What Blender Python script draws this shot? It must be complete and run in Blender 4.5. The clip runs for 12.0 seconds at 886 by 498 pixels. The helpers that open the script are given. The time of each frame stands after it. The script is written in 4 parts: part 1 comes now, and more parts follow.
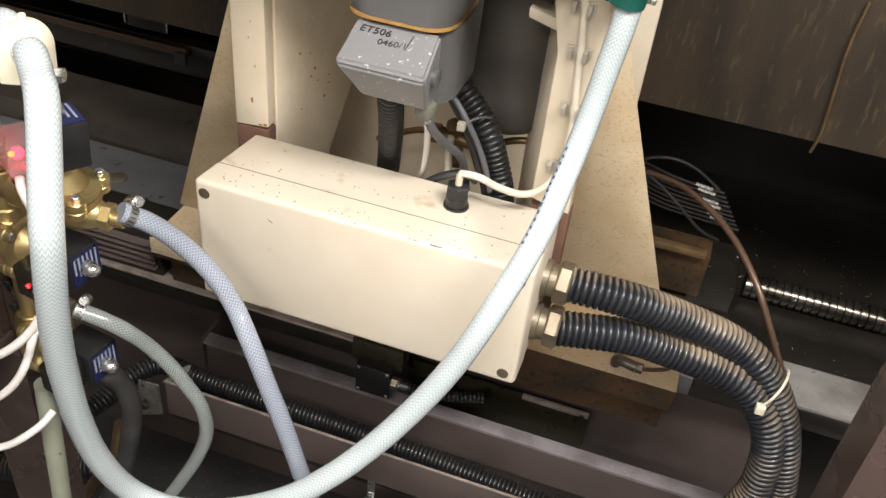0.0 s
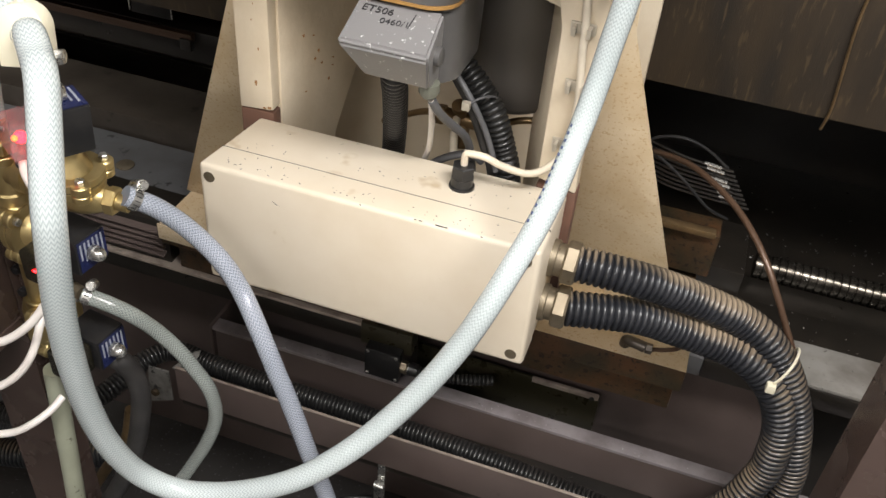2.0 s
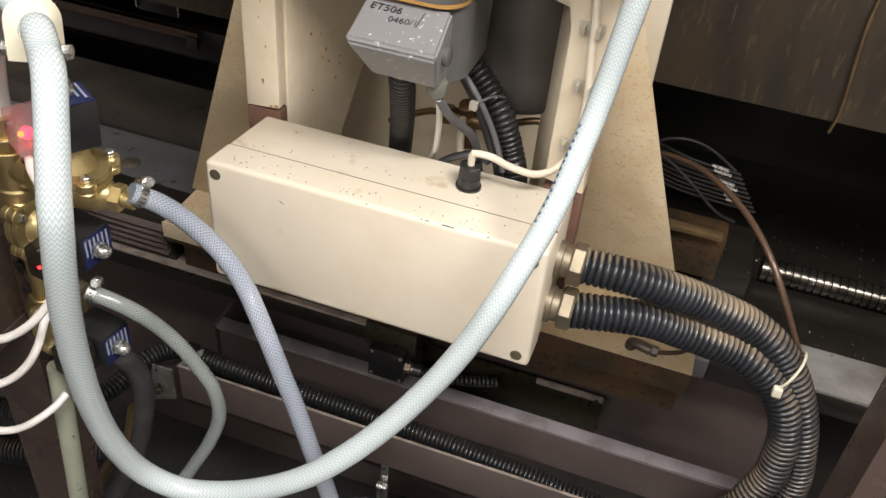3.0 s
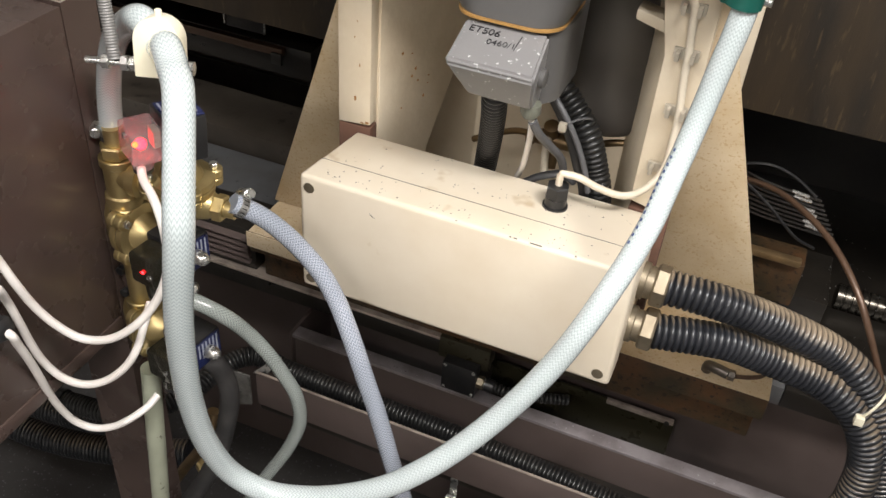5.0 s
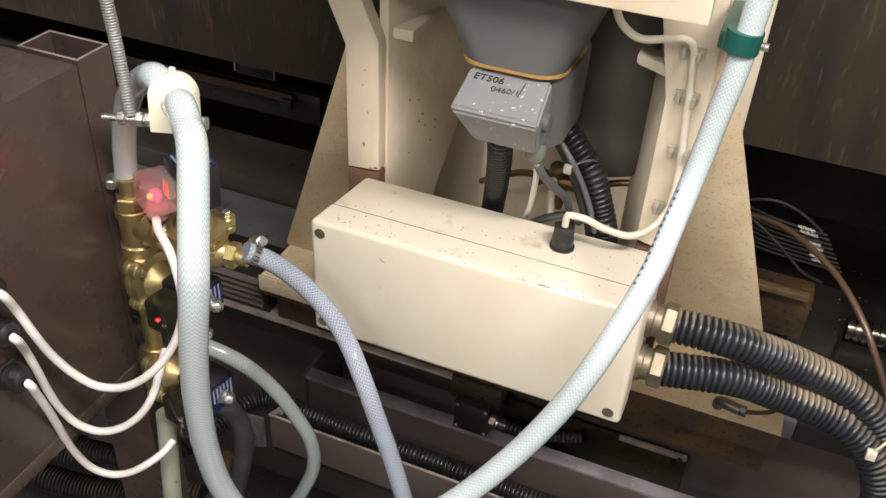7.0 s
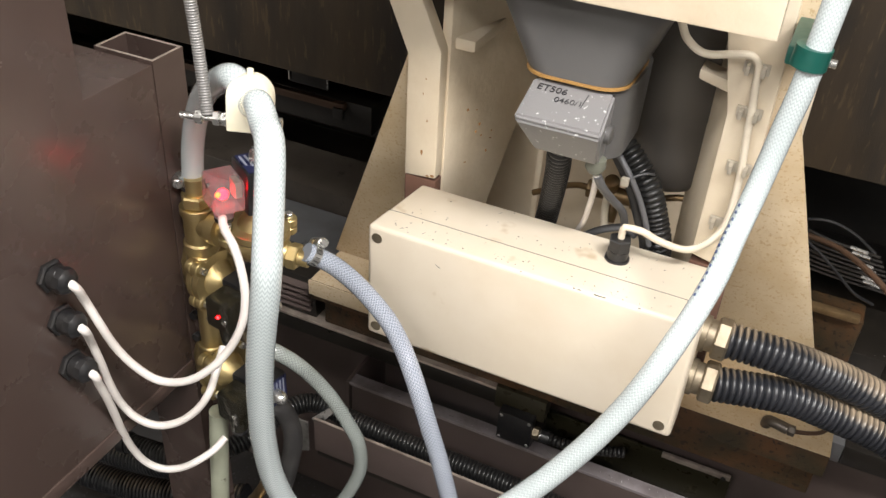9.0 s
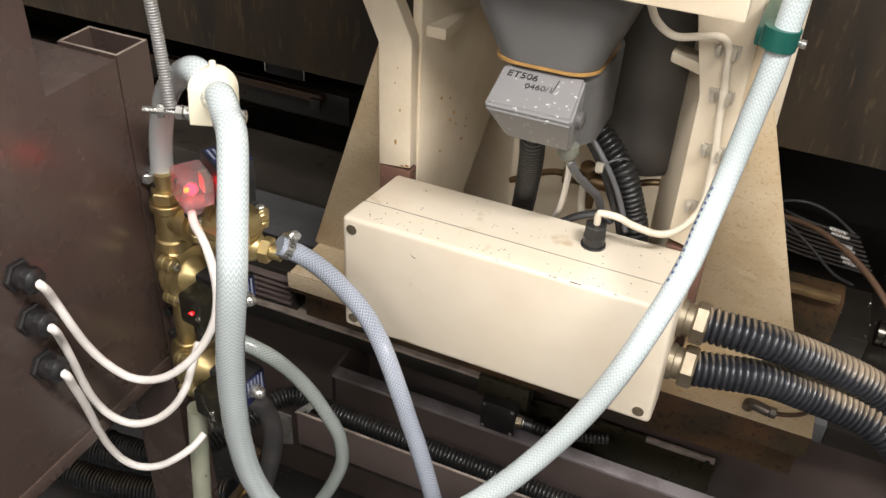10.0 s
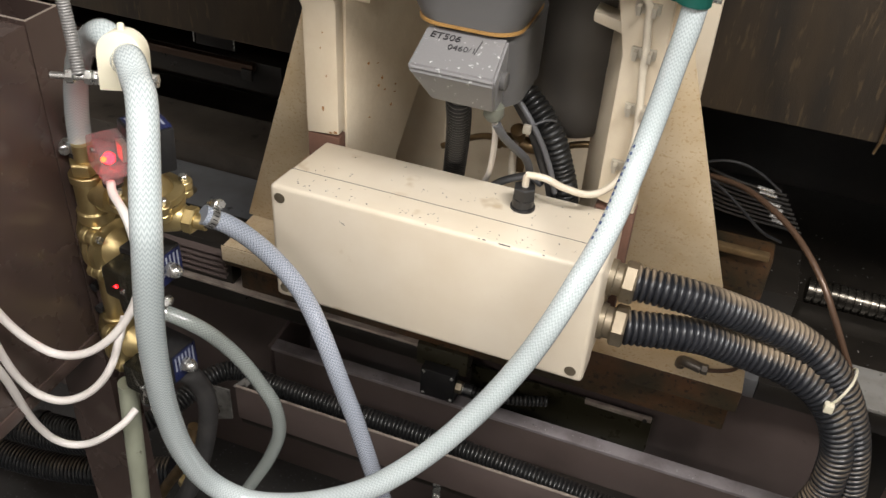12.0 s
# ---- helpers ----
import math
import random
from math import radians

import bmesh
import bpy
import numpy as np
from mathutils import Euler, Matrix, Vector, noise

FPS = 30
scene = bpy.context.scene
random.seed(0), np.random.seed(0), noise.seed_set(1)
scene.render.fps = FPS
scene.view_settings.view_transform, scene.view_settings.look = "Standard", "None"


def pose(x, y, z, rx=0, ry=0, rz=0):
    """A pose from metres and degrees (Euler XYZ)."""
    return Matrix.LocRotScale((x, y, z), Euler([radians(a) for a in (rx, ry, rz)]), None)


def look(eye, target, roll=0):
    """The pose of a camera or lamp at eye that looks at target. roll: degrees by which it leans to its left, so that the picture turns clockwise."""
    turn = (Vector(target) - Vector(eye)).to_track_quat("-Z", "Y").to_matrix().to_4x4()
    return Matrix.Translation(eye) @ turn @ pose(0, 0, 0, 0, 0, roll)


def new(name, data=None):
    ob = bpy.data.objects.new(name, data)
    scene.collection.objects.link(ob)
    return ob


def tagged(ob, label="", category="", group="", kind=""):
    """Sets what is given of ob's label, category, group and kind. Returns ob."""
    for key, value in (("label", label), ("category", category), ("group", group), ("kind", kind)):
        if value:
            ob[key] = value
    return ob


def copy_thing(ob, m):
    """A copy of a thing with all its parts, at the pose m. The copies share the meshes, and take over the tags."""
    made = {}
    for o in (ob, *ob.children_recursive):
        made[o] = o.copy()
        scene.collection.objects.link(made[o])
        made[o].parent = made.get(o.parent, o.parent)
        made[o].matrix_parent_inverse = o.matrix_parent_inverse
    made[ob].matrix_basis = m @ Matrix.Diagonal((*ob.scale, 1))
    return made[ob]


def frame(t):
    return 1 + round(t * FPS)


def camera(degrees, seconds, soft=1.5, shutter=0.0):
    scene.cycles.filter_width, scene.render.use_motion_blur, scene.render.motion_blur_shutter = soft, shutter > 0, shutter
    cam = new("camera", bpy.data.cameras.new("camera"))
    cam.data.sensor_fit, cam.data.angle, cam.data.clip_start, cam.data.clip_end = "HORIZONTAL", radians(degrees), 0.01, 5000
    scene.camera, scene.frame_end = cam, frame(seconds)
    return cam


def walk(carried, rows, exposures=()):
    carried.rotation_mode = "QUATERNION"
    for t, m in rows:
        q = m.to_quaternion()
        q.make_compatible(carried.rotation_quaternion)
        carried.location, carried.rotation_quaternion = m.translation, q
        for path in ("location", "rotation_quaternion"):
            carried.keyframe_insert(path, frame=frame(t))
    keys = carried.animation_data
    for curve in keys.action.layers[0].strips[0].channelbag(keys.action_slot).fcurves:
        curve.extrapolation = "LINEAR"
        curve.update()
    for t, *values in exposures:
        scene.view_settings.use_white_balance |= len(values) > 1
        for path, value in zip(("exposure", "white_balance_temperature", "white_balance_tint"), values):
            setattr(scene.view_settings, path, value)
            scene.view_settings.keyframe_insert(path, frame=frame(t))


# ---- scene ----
cam = camera(52.2, 12.0)
PATH = [
    (0, (0.487, -0.721, 1.543), (0.09, 0.807, 0.317), 6.6),
    (0.5, (0.488, -0.72, 1.537), (0.085, 0.788, 0.287), 6.0),
    (1, (0.49, -0.721, 1.538), (0.092, 0.779, 0.276), 6.0),
    (1.5, (0.492, -0.721, 1.534), (0.082, 0.783, 0.281), 5.6),
    (2, (0.494, -0.72, 1.534), (0.079, 0.786, 0.285), 5.4),
    (2.5, (0.493, -0.718, 1.531), (0.076, 0.79, 0.285), 5.6),
    (4.5, (0.467, -0.737, 1.529), (-0.015, 0.748, 0.279), 5.5),
    (5, (0.456, -0.749, 1.54), (-0.076, 0.738, 0.313), 5.0),
    (5.5, (0.454, -0.753, 1.546), (-0.11, 0.741, 0.341), 4.4),
    (6, (0.454, -0.75, 1.544), (-0.117, 0.75, 0.35), 4.1),
    (6.5, (0.454, -0.752, 1.547), (-0.116, 0.753, 0.36), 3.7),
    (7, (0.46, -0.755, 1.557), (-0.116, 0.764, 0.389), 3.3),
    (7.5, (0.46, -0.766, 1.567), (-0.139, 0.766, 0.43), 3.1),
    (9.5, (0.434, -0.783, 1.55), (-0.214, 0.724, 0.405), 3.9),
    (10, (0.452, -0.768, 1.55), (-0.168, 0.74, 0.391), 2.9),
    (10.5, (0.465, -0.763, 1.549), (-0.112, 0.757, 0.384), 3.0),
    (11, (0.46, -0.767, 1.55), (-0.104, 0.756, 0.384), 3.9),
    (11.5, (0.455, -0.768, 1.54), (-0.107, 0.749, 0.365), 4.1),
    (12, (0.477, -0.761, 1.539), (-0.031, 0.758, 0.341), 3.7),
]
EXPOSURES = [(0, 0.27), (0.5, 0.06), (1, 0.05), (2.5, 0.05), (4.5, 0.13), (5.5, 0.12), (6.5, 0.07), (7.5, 0.23), (9.5, 0.30), (10, 0.18), (11, -0.05), (12, -0.07)]
walk(cam, [(t, look(eye, target, roll)) for t, eye, target, roll in PATH], EXPOSURES)

# ---- light ----
world = bpy.data.worlds.new("world")
world.use_nodes = True
world.node_tree.nodes["Background"].inputs[0].default_value = (0.05, 0.05, 0.055, 1)
world.node_tree.nodes["Background"].inputs[1].default_value = 0.4
scene.world = world
# Unseen lamps: the first follows the shadow direction, the other two are added fill.
LAMPS = [((1.15, -0.95, 2.85), 86.0, (1.0, 0.965, 0.94)), ((-0.9, -1.35, 2.95), 62.0, (1.0, 0.965, 0.94)), ((0.2, -2.5, 2.95), 38.0, (1.0, 0.965, 0.94))]
for place, power, tone in LAMPS:
    lamp = bpy.data.lights.new("unseen_lamp", "AREA")
    lamp.shape, lamp.size, lamp.size_y, lamp.energy, lamp.color = "RECTANGLE", 1.2, 0.25, power, tone
    ob = new("unseen_lamp", lamp)
    ob.matrix_world = look(place, (place[0] * 0.7, place[1] + 0.6, 0))


# ---- materials ----
def material(name, base, rough=0.5, metal=0.0, second=None, amount=0.5, scale=12.0, grain=160.0, bump=0.15, low=0.42, high=0.68,
             third=None, spots=55.0, spot_at=0.66, stretch=(1, 1, 1), coat=0.0, transmission=0.0, height=0.0006, rough_var=0.12):
    """A painted, metal or rubber surface: blotches at one scale, spots at a second, fine grain as relief."""
    m = bpy.data.materials.new(name)
    m.use_nodes = True
    nt = m.node_tree
    b = nt.nodes["Principled BSDF"]
    tc = nt.nodes.new("ShaderNodeTexCoord")
    mp = nt.nodes.new("ShaderNodeMapping")
    mp.inputs["Scale"].default_value = stretch
    nt.links.new(tc.outputs["Object"], mp.inputs["Vector"])

    def noise_tex(s, detail=5.0, r=0.55):
        n = nt.nodes.new("ShaderNodeTexNoise")
        n.inputs["Scale"].default_value, n.inputs["Detail"].default_value, n.inputs["Roughness"].default_value = s, detail, r
        nt.links.new(mp.outputs[0], n.inputs["Vector"])
        return n.outputs[0]

    def ramp(src, a, c, top=1.0):
        n = nt.nodes.new("ShaderNodeMapRange")
        n.inputs["From Min"].default_value, n.inputs["From Max"].default_value, n.inputs["To Max"].default_value = a, c, top
        nt.links.new(src, n.inputs["Value"])
        return n.outputs[0]

    def mix(fac, a, c):
        n = nt.nodes.new("ShaderNodeMix")
        n.data_type = "RGBA"
        nt.links.new(fac, n.inputs["Factor"])
        if isinstance(a, tuple):
            n.inputs["A"].default_value = (*a, 1)
        else:
            nt.links.new(a, n.inputs["A"])
        n.inputs["B"].default_value = (*c, 1)
        return n.outputs["Result"]

    second = second or tuple(v * 0.7 for v in base)
    blotch = noise_tex(scale)
    col = mix(ramp(blotch, low, high, amount), base, second)
    if third:
        col = mix(ramp(noise_tex(spots, 3.0), spot_at, spot_at + 0.07, 0.85), col, third)
    nt.links.new(col, b.inputs["Base Color"])
    fine = noise_tex(grain, 3.0)
    rr = nt.nodes.new("ShaderNodeMapRange")
    rr.inputs["To Min"].default_value, rr.inputs["To Max"].default_value = max(0.03, rough - rough_var), min(1, rough + rough_var)
    nt.links.new(noise_tex(scale * 2.7), rr.inputs["Value"])
    nt.links.new(rr.outputs[0], b.inputs["Roughness"])
    b.inputs["Metallic"].default_value = metal
    b.inputs["Coat Weight"].default_value = coat
    b.inputs["Transmission Weight"].default_value = transmission
    bp = nt.nodes.new("ShaderNodeBump")
    bp.inputs["Strength"].default_value, bp.inputs["Distance"].default_value = bump, height
    nt.links.new(fine, bp.inputs["Height"])
    nt.links.new(bp.outputs[0], b.inputs["Normal"])
    return m


def hose_material(name, clear, thread, turns=24, pitch=0.0043, rough=0.14, slant=1.0):
    """Braid-reinforced clear plastic hose: a herringbone of white threads under a glossy skin."""
    m = bpy.data.materials.new(name)
    m.use_nodes = True
    nt = m.node_tree
    b = nt.nodes["Principled BSDF"]
    uv = nt.nodes.new("ShaderNodeUVMap")
    uv.uv_map = "run"
    sep = nt.nodes.new("ShaderNodeSeparateXYZ")
    nt.links.new(uv.outputs[0], sep.inputs[0])

    def calc(op, a, c=None):
        n = nt.nodes.new("ShaderNodeMath")
        n.operation = op
        for i, v in enumerate((a, c)):
            if v is None:
                continue
            if isinstance(v, (int, float)):
                n.inputs[i].default_value = v
            else:
                nt.links.new(v, n.inputs[i])
        return n.outputs[0]

    along, around = calc("DIVIDE", sep.outputs[0], pitch), calc("MULTIPLY", sep.outputs[1], turns)

    def soft_step(value, low, high):
        soft = nt.nodes.new("ShaderNodeMapRange")
        soft.interpolation_type = "SMOOTHSTEP"
        soft.inputs["From Min"].default_value, soft.inputs["From Max"].default_value = low, high
        nt.links.new(value, soft.inputs["Value"])
        return soft.outputs[0]

    zigzag = calc("PINGPONG", around, 1.0)
    both = soft_step(calc("PINGPONG", calc("ADD", along, calc("MULTIPLY", zigzag, slant)), 0.5), 0.08, 0.36)
    gap = soft_step(calc("PINGPONG", around, 0.5), 0.02, 0.14)
    f = calc("MULTIPLY", both, calc("ADD", 0.45, calc("MULTIPLY", gap, 0.55)))
    tc = nt.nodes.new("ShaderNodeTexCoord")
    nz = nt.nodes.new("ShaderNodeTexNoise")
    nz.inputs["Scale"].default_value = 14.0
    nt.links.new(tc.outputs["Object"], nz.inputs["Vector"])
    f = calc("MULTIPLY", f, calc("ADD", 0.55, calc("MULTIPLY", nz.outputs[0], 0.75)))
    mix = nt.nodes.new("ShaderNodeMix")
    mix.data_type = "RGBA"
    nt.links.new(f, mix.inputs["Factor"])
    mix.inputs["A"].default_value, mix.inputs["B"].default_value = (*clear, 1), (*thread, 1)
    nt.links.new(mix.outputs["Result"], b.inputs["Base Color"])
    b.inputs["Roughness"].default_value = rough
    b.inputs["Coat Weight"].default_value, b.inputs["Coat Roughness"].default_value = 0.5, 0.08
    b.inputs["Subsurface Weight"].default_value = 0.08
    b.inputs["Subsurface Radius"].default_value = (0.9, 1.0, 1.0)
    b.inputs["Subsurface Scale"].default_value = 0.003
    bp = nt.nodes.new("ShaderNodeBump")
    bp.inputs["Strength"].default_value, bp.inputs["Distance"].default_value = 0.12, 0.0005
    nt.links.new(both, bp.inputs["Height"])
    nt.links.new(bp.outputs[0], b.inputs["Normal"])
    return m


def dusty(name, base, dust, rough=0.4, amount=0.9, coat=0.0):
    """Black plastic conduit: pale dust has settled on whatever faces up, broken up by noise."""
    m = material(name, base, rough, 0.0, tuple(v * 1.6 for v in base), 0.6, 30.0, 300.0, 0.1, coat=coat)
    nt = m.node_tree
    b = nt.nodes["Principled BSDF"]
    src = b.inputs["Base Color"].links[0].from_socket
    geo = nt.nodes.new("ShaderNodeNewGeometry")
    sep = nt.nodes.new("ShaderNodeSeparateXYZ")
    nt.links.new(geo.outputs["Normal"], sep.inputs[0])
    tc = nt.nodes.new("ShaderNodeTexCoord")
    nz = nt.nodes.new("ShaderNodeTexNoise")
    nz.inputs["Scale"].default_value, nz.inputs["Detail"].default_value = 11.0, 4.0
    nt.links.new(tc.outputs["Object"], nz.inputs["Vector"])
    add = nt.nodes.new("ShaderNodeMath")
    add.operation = "ADD"
    nt.links.new(sep.outputs[2], add.inputs[0])
    nt.links.new(nz.outputs[0], add.inputs[1])
    mr = nt.nodes.new("ShaderNodeMapRange")
    mr.inputs["From Min"].default_value, mr.inputs["From Max"].default_value, mr.inputs["To Max"].default_value = 1.22, 1.68, amount
    nt.links.new(add.outputs[0], mr.inputs["Value"])
    mix = nt.nodes.new("ShaderNodeMix")
    mix.data_type = "RGBA"
    nt.links.new(mr.outputs[0], mix.inputs["Factor"])
    nt.links.new(src, mix.inputs["A"])
    mix.inputs["B"].default_value = (*dust, 1)
    nt.links.new(mix.outputs["Result"], b.inputs["Base Color"])
    return m


def glow(name, colour, strength):
    m = bpy.data.materials.new(name)
    m.use_nodes = True
    b = m.node_tree.nodes["Principled BSDF"]
    b.inputs["Base Color"].default_value = (*colour, 1)
    b.inputs["Emission Color"].default_value = (*colour, 1)
    b.inputs["Emission Strength"].default_value = strength
    return m


def clear_plastic(name, tint, rough=0.12, weight=0.7):
    """Thin-walled see-through plastic: mostly passes light, the rest is a glossy skin."""
    m = bpy.data.materials.new(name)
    m.use_nodes = True
    nt = m.node_tree
    b = nt.nodes["Principled BSDF"]
    b.inputs["Base Color"].default_value = (*tint, 1)
    b.inputs["Roughness"].default_value = rough
    tc = nt.nodes.new("ShaderNodeTexCoord")
    nz = nt.nodes.new("ShaderNodeTexNoise")
    nz.inputs["Scale"].default_value = 60.0
    nt.links.new(tc.outputs["Object"], nz.inputs["Vector"])
    vary = nt.nodes.new("ShaderNodeMapRange")
    vary.inputs["To Min"].default_value, vary.inputs["To Max"].default_value = weight - 0.12, min(1.0, weight + 0.12)
    nt.links.new(nz.outputs[0], vary.inputs["Value"])
    see = nt.nodes.new("ShaderNodeBsdfTransparent")
    see.inputs[0].default_value = (*[0.4 + 0.6 * v for v in tint], 1)
    mix = nt.nodes.new("ShaderNodeMixShader")
    nt.links.new(vary.outputs[0], mix.inputs[0])
    nt.links.new(b.outputs[0], mix.inputs[1])
    nt.links.new(see.outputs[0], mix.inputs[2])
    nt.links.new(mix.outputs[0], nt.nodes["Material Output"].inputs["Surface"])
    return m


CREAM_BOX = material("cream_powder_coat", (0.70, 0.625, 0.505), 0.38, 0, (0.56, 0.46, 0.32), 0.6, 6.0, 420.0, 0.22, 0.42, 0.78, third=(0.50, 0.39, 0.25), spots=16.0, spot_at=0.665)
CREAM = material("cream_casting_paint", (0.66, 0.575, 0.44), 0.5, 0, (0.50, 0.40, 0.27), 0.7, 9.0, 120.0, 0.5, 0.42, 0.72, third=(0.30, 0.17, 0.07), spots=60.0, spot_at=0.715, height=0.0012)
CREAM_ROUGH = material("cream_speckled_paint", (0.60, 0.49, 0.335), 0.6, 0, (0.44, 0.32, 0.175), 0.85, 10.0, 90.0, 0.7, 0.36, 0.70, third=(0.43, 0.30, 0.16), spots=260.0, spot_at=0.575, height=0.0015)
RUST = material("rusty_machined_steel", (0.080, 0.038, 0.015), 0.5, 0.25, (0.032, 0.025, 0.013), 0.95, 14.0, 200.0, 0.5, 0.38, 0.58, third=(0.011, 0.008, 0.006), spots=140.0, spot_at=0.58, height=0.001)
RED_OXIDE = material("red_oxide_primer", (0.15, 0.075, 0.05), 0.7, 0, (0.09, 0.05, 0.035), 0.7, 30.0, 200.0, 0.3)
BROWN = material("brown_enamel", (0.078, 0.054, 0.046), 0.27, 0, (0.058, 0.040, 0.034), 0.75, 4.0, 500.0, 0.10, third=(0.105, 0.08, 0.07), spots=9.0, spot_at=0.64, rough_var=0.08)
BROWN_DULL = material("brown_enamel_oily", (0.094, 0.071, 0.064), 0.38, 0, (0.058, 0.043, 0.038), 0.8, 6.0, 300.0, 0.15, third=(0.03, 0.022, 0.02), spots=38.0, spot_at=0.70)
RIM = material("worn_grey_flange", (0.30, 0.27, 0.275), 0.4, 0.3, (0.16, 0.135, 0.135), 0.8, 22.0, 260.0, 0.3, third=(0.05, 0.04, 0.04), spots=95.0, spot_at=0.68)
EDGE = material("bare_sheet_edge", (0.55, 0.47, 0.40), 0.35, 0.5, (0.22, 0.17, 0.14), 0.7, 40.0, 260.0, 0.2)
DARK_GREY = material("dark_grey_paint", (0.074, 0.067, 0.060), 0.45, 0.0, (0.055, 0.050, 0.045), 0.6, 8.0, 200.0, 0.2)
GREY = material("grey_motor_paint", (0.108, 0.105, 0.102), 0.42, 0.1, (0.076, 0.073, 0.070), 0.6, 12.0, 300.0, 0.2)
GREY_CHIPPED = material("chipped_grey_paint", (0.225, 0.22, 0.22), 0.36, 0.15, (0.22, 0.215, 0.215), 0.5, 14.0, 300.0, 0.25, third=(0.75, 0.75, 0.74), spots=170.0, spot_at=0.655)
GASKET = material("amber_gasket", (0.36, 0.20, 0.06), 0.5, 0, (0.22, 0.12, 0.04), 0.6, 60.0)
BLACK = material("black_plastic", (0.012, 0.012, 0.013), 0.35, 0, (0.03, 0.028, 0.026), 0.5, 60.0, 400.0, 0.1)
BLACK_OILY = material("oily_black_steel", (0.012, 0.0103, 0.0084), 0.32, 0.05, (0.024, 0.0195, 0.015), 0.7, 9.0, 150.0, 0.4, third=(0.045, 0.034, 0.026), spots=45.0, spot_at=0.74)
RUBBER = material("black_rubber", (0.022, 0.021, 0.021), 0.5, 0, (0.045, 0.042, 0.04), 0.6, 25.0, 260.0, 0.2)
BRASS = material("cast_brass", (0.52, 0.41, 0.20), 0.40, 0.88, (0.36, 0.275, 0.12), 0.6, 28.0, 300.0, 0.35, third=(0.20, 0.13, 0.06), spots=60.0, spot_at=0.73)
NICKEL = material("dull_nickel", (0.25, 0.21, 0.15), 0.46, 0.75, (0.15, 0.12, 0.08), 0.7, 40.0, 260.0, 0.2, third=(0.13, 0.09, 0.05), spots=90.0, spot_at=0.66)
STEEL = material("zinc_steel", (0.62, 0.62, 0.60), 0.28, 0.95, (0.38, 0.37, 0.35), 0.6, 50.0, 300.0, 0.15)
WAY = material("oiled_way_steel", (0.16, 0.165, 0.17), 0.34, 0.35, (0.09, 0.08, 0.075), 0.7, 8.0, 200.0, 0.2, third=(0.02, 0.018, 0.016), spots=35.0, spot_at=0.62)
# Lighter copy of the oily steel, raised to carry ambient light on the left.
BROWN_OILY_LIT = material("oily_brown_steel_lit", (0.066, 0.055, 0.044), 0.34, 0.1, (0.028, 0.023, 0.018), 0.8, 9.0, 150.0, 0.4, third=(0.012, 0.01, 0.008), spots=30.0, spot_at=0.64)
DARK_STEEL = material("oiled_dark_steel", (0.10, 0.09, 0.075), 0.24, 0.85, (0.03, 0.026, 0.02), 0.8, 20.0, 200.0, 0.2)
SPRING = material("dull_spring_steel", (0.30, 0.295, 0.285), 0.42, 0.55, (0.22, 0.215, 0.21), 0.5, 40.0, 60.0, 0.0)
COPPER = material("brown_tube", (0.085, 0.05, 0.032), 0.35, 0.3, (0.09, 0.05, 0.03), 0.6, 30.0)
COPPER_PIPE = material("tarnished_copper", (0.24, 0.16, 0.08), 0.4, 0.7, (0.12, 0.08, 0.04), 0.7, 30.0)
WHITE = material("white_cable_jacket", (0.78, 0.74, 0.70), 0.42, 0, (0.66, 0.60, 0.54), 0.5, 18.0, 300.0, 0.05)
CREAM_CABLE = material("cream_cable_jacket", (0.68, 0.61, 0.49), 0.45, 0, (0.52, 0.44, 0.33), 0.6, 20.0, 300.0, 0.08)
GREY_CABLE = material("grey_cable_jacket", (0.10, 0.10, 0.105), 0.45, 0, (0.07, 0.07, 0.07), 0.6, 20.0)
NYLON = material("ivory_nylon", (0.80, 0.76, 0.60), 0.36, 0, (0.72, 0.66, 0.48), 0.5, 20.0, 300.0, 0.06)
CLIP = material("smoky_clip_plastic", (0.52, 0.47, 0.38), 0.35, 0, (0.30, 0.26, 0.2), 0.5, 40.0, transmission=0.25)
GREEN = material("green_nylon", (0.0072, 0.0780, 0.0600), 0.32, 0, (0.0048, 0.0540, 0.0420), 0.5, 30.0)
OLIVE = material("olive_grey_plastic", (0.16, 0.165, 0.13), 0.45, 0, (0.10, 0.10, 0.08), 0.5, 30.0)
BLUE = material("blue_label", (0.012, 0.018, 0.075), 0.30, 0, (0.010, 0.014, 0.05), 0.5, 50.0)
LABEL_WHITE = material("label_white", (0.30, 0.32, 0.38), 0.4)
INK = material("black_marker_ink", (0.012, 0.012, 0.014), 0.5)
INK_BLUE = material("faded_blue_print", (0.03, 0.05, 0.13), 0.5)
GREY_INK = material("pale_engraving", (0.42, 0.42, 0.42), 0.5)
PANEL = material("stained_panel", (0.034, 0.022, 0.0105), 0.6, 0.0, (0.013, 0.009, 0.005), 0.95, 7.0, 220.0, 0.6, 0.36, 0.66, third=(0.058, 0.038, 0.018), spots=46.0, spot_at=0.60, stretch=(2.6, 1, 0.42))
FLOOR = material("oily_concrete", (0.05, 0.048, 0.046), 0.35, 0, (0.02, 0.018, 0.017), 0.8, 4.0, 80.0, 0.5, third=(0.13, 0.13, 0.14), spots=130.0, spot_at=0.62)
ROOM = material("workshop_plaster", (0.72, 0.70, 0.67), 0.8, 0, (0.6, 0.58, 0.55), 0.6, 1.5, 60.0, 0.3)
COVER = material("greenish_oiled_plate", (0.036, 0.031, 0.018), 0.3, 0.3, (0.026, 0.024, 0.012), 0.8, 18.0, 200.0, 0.2)
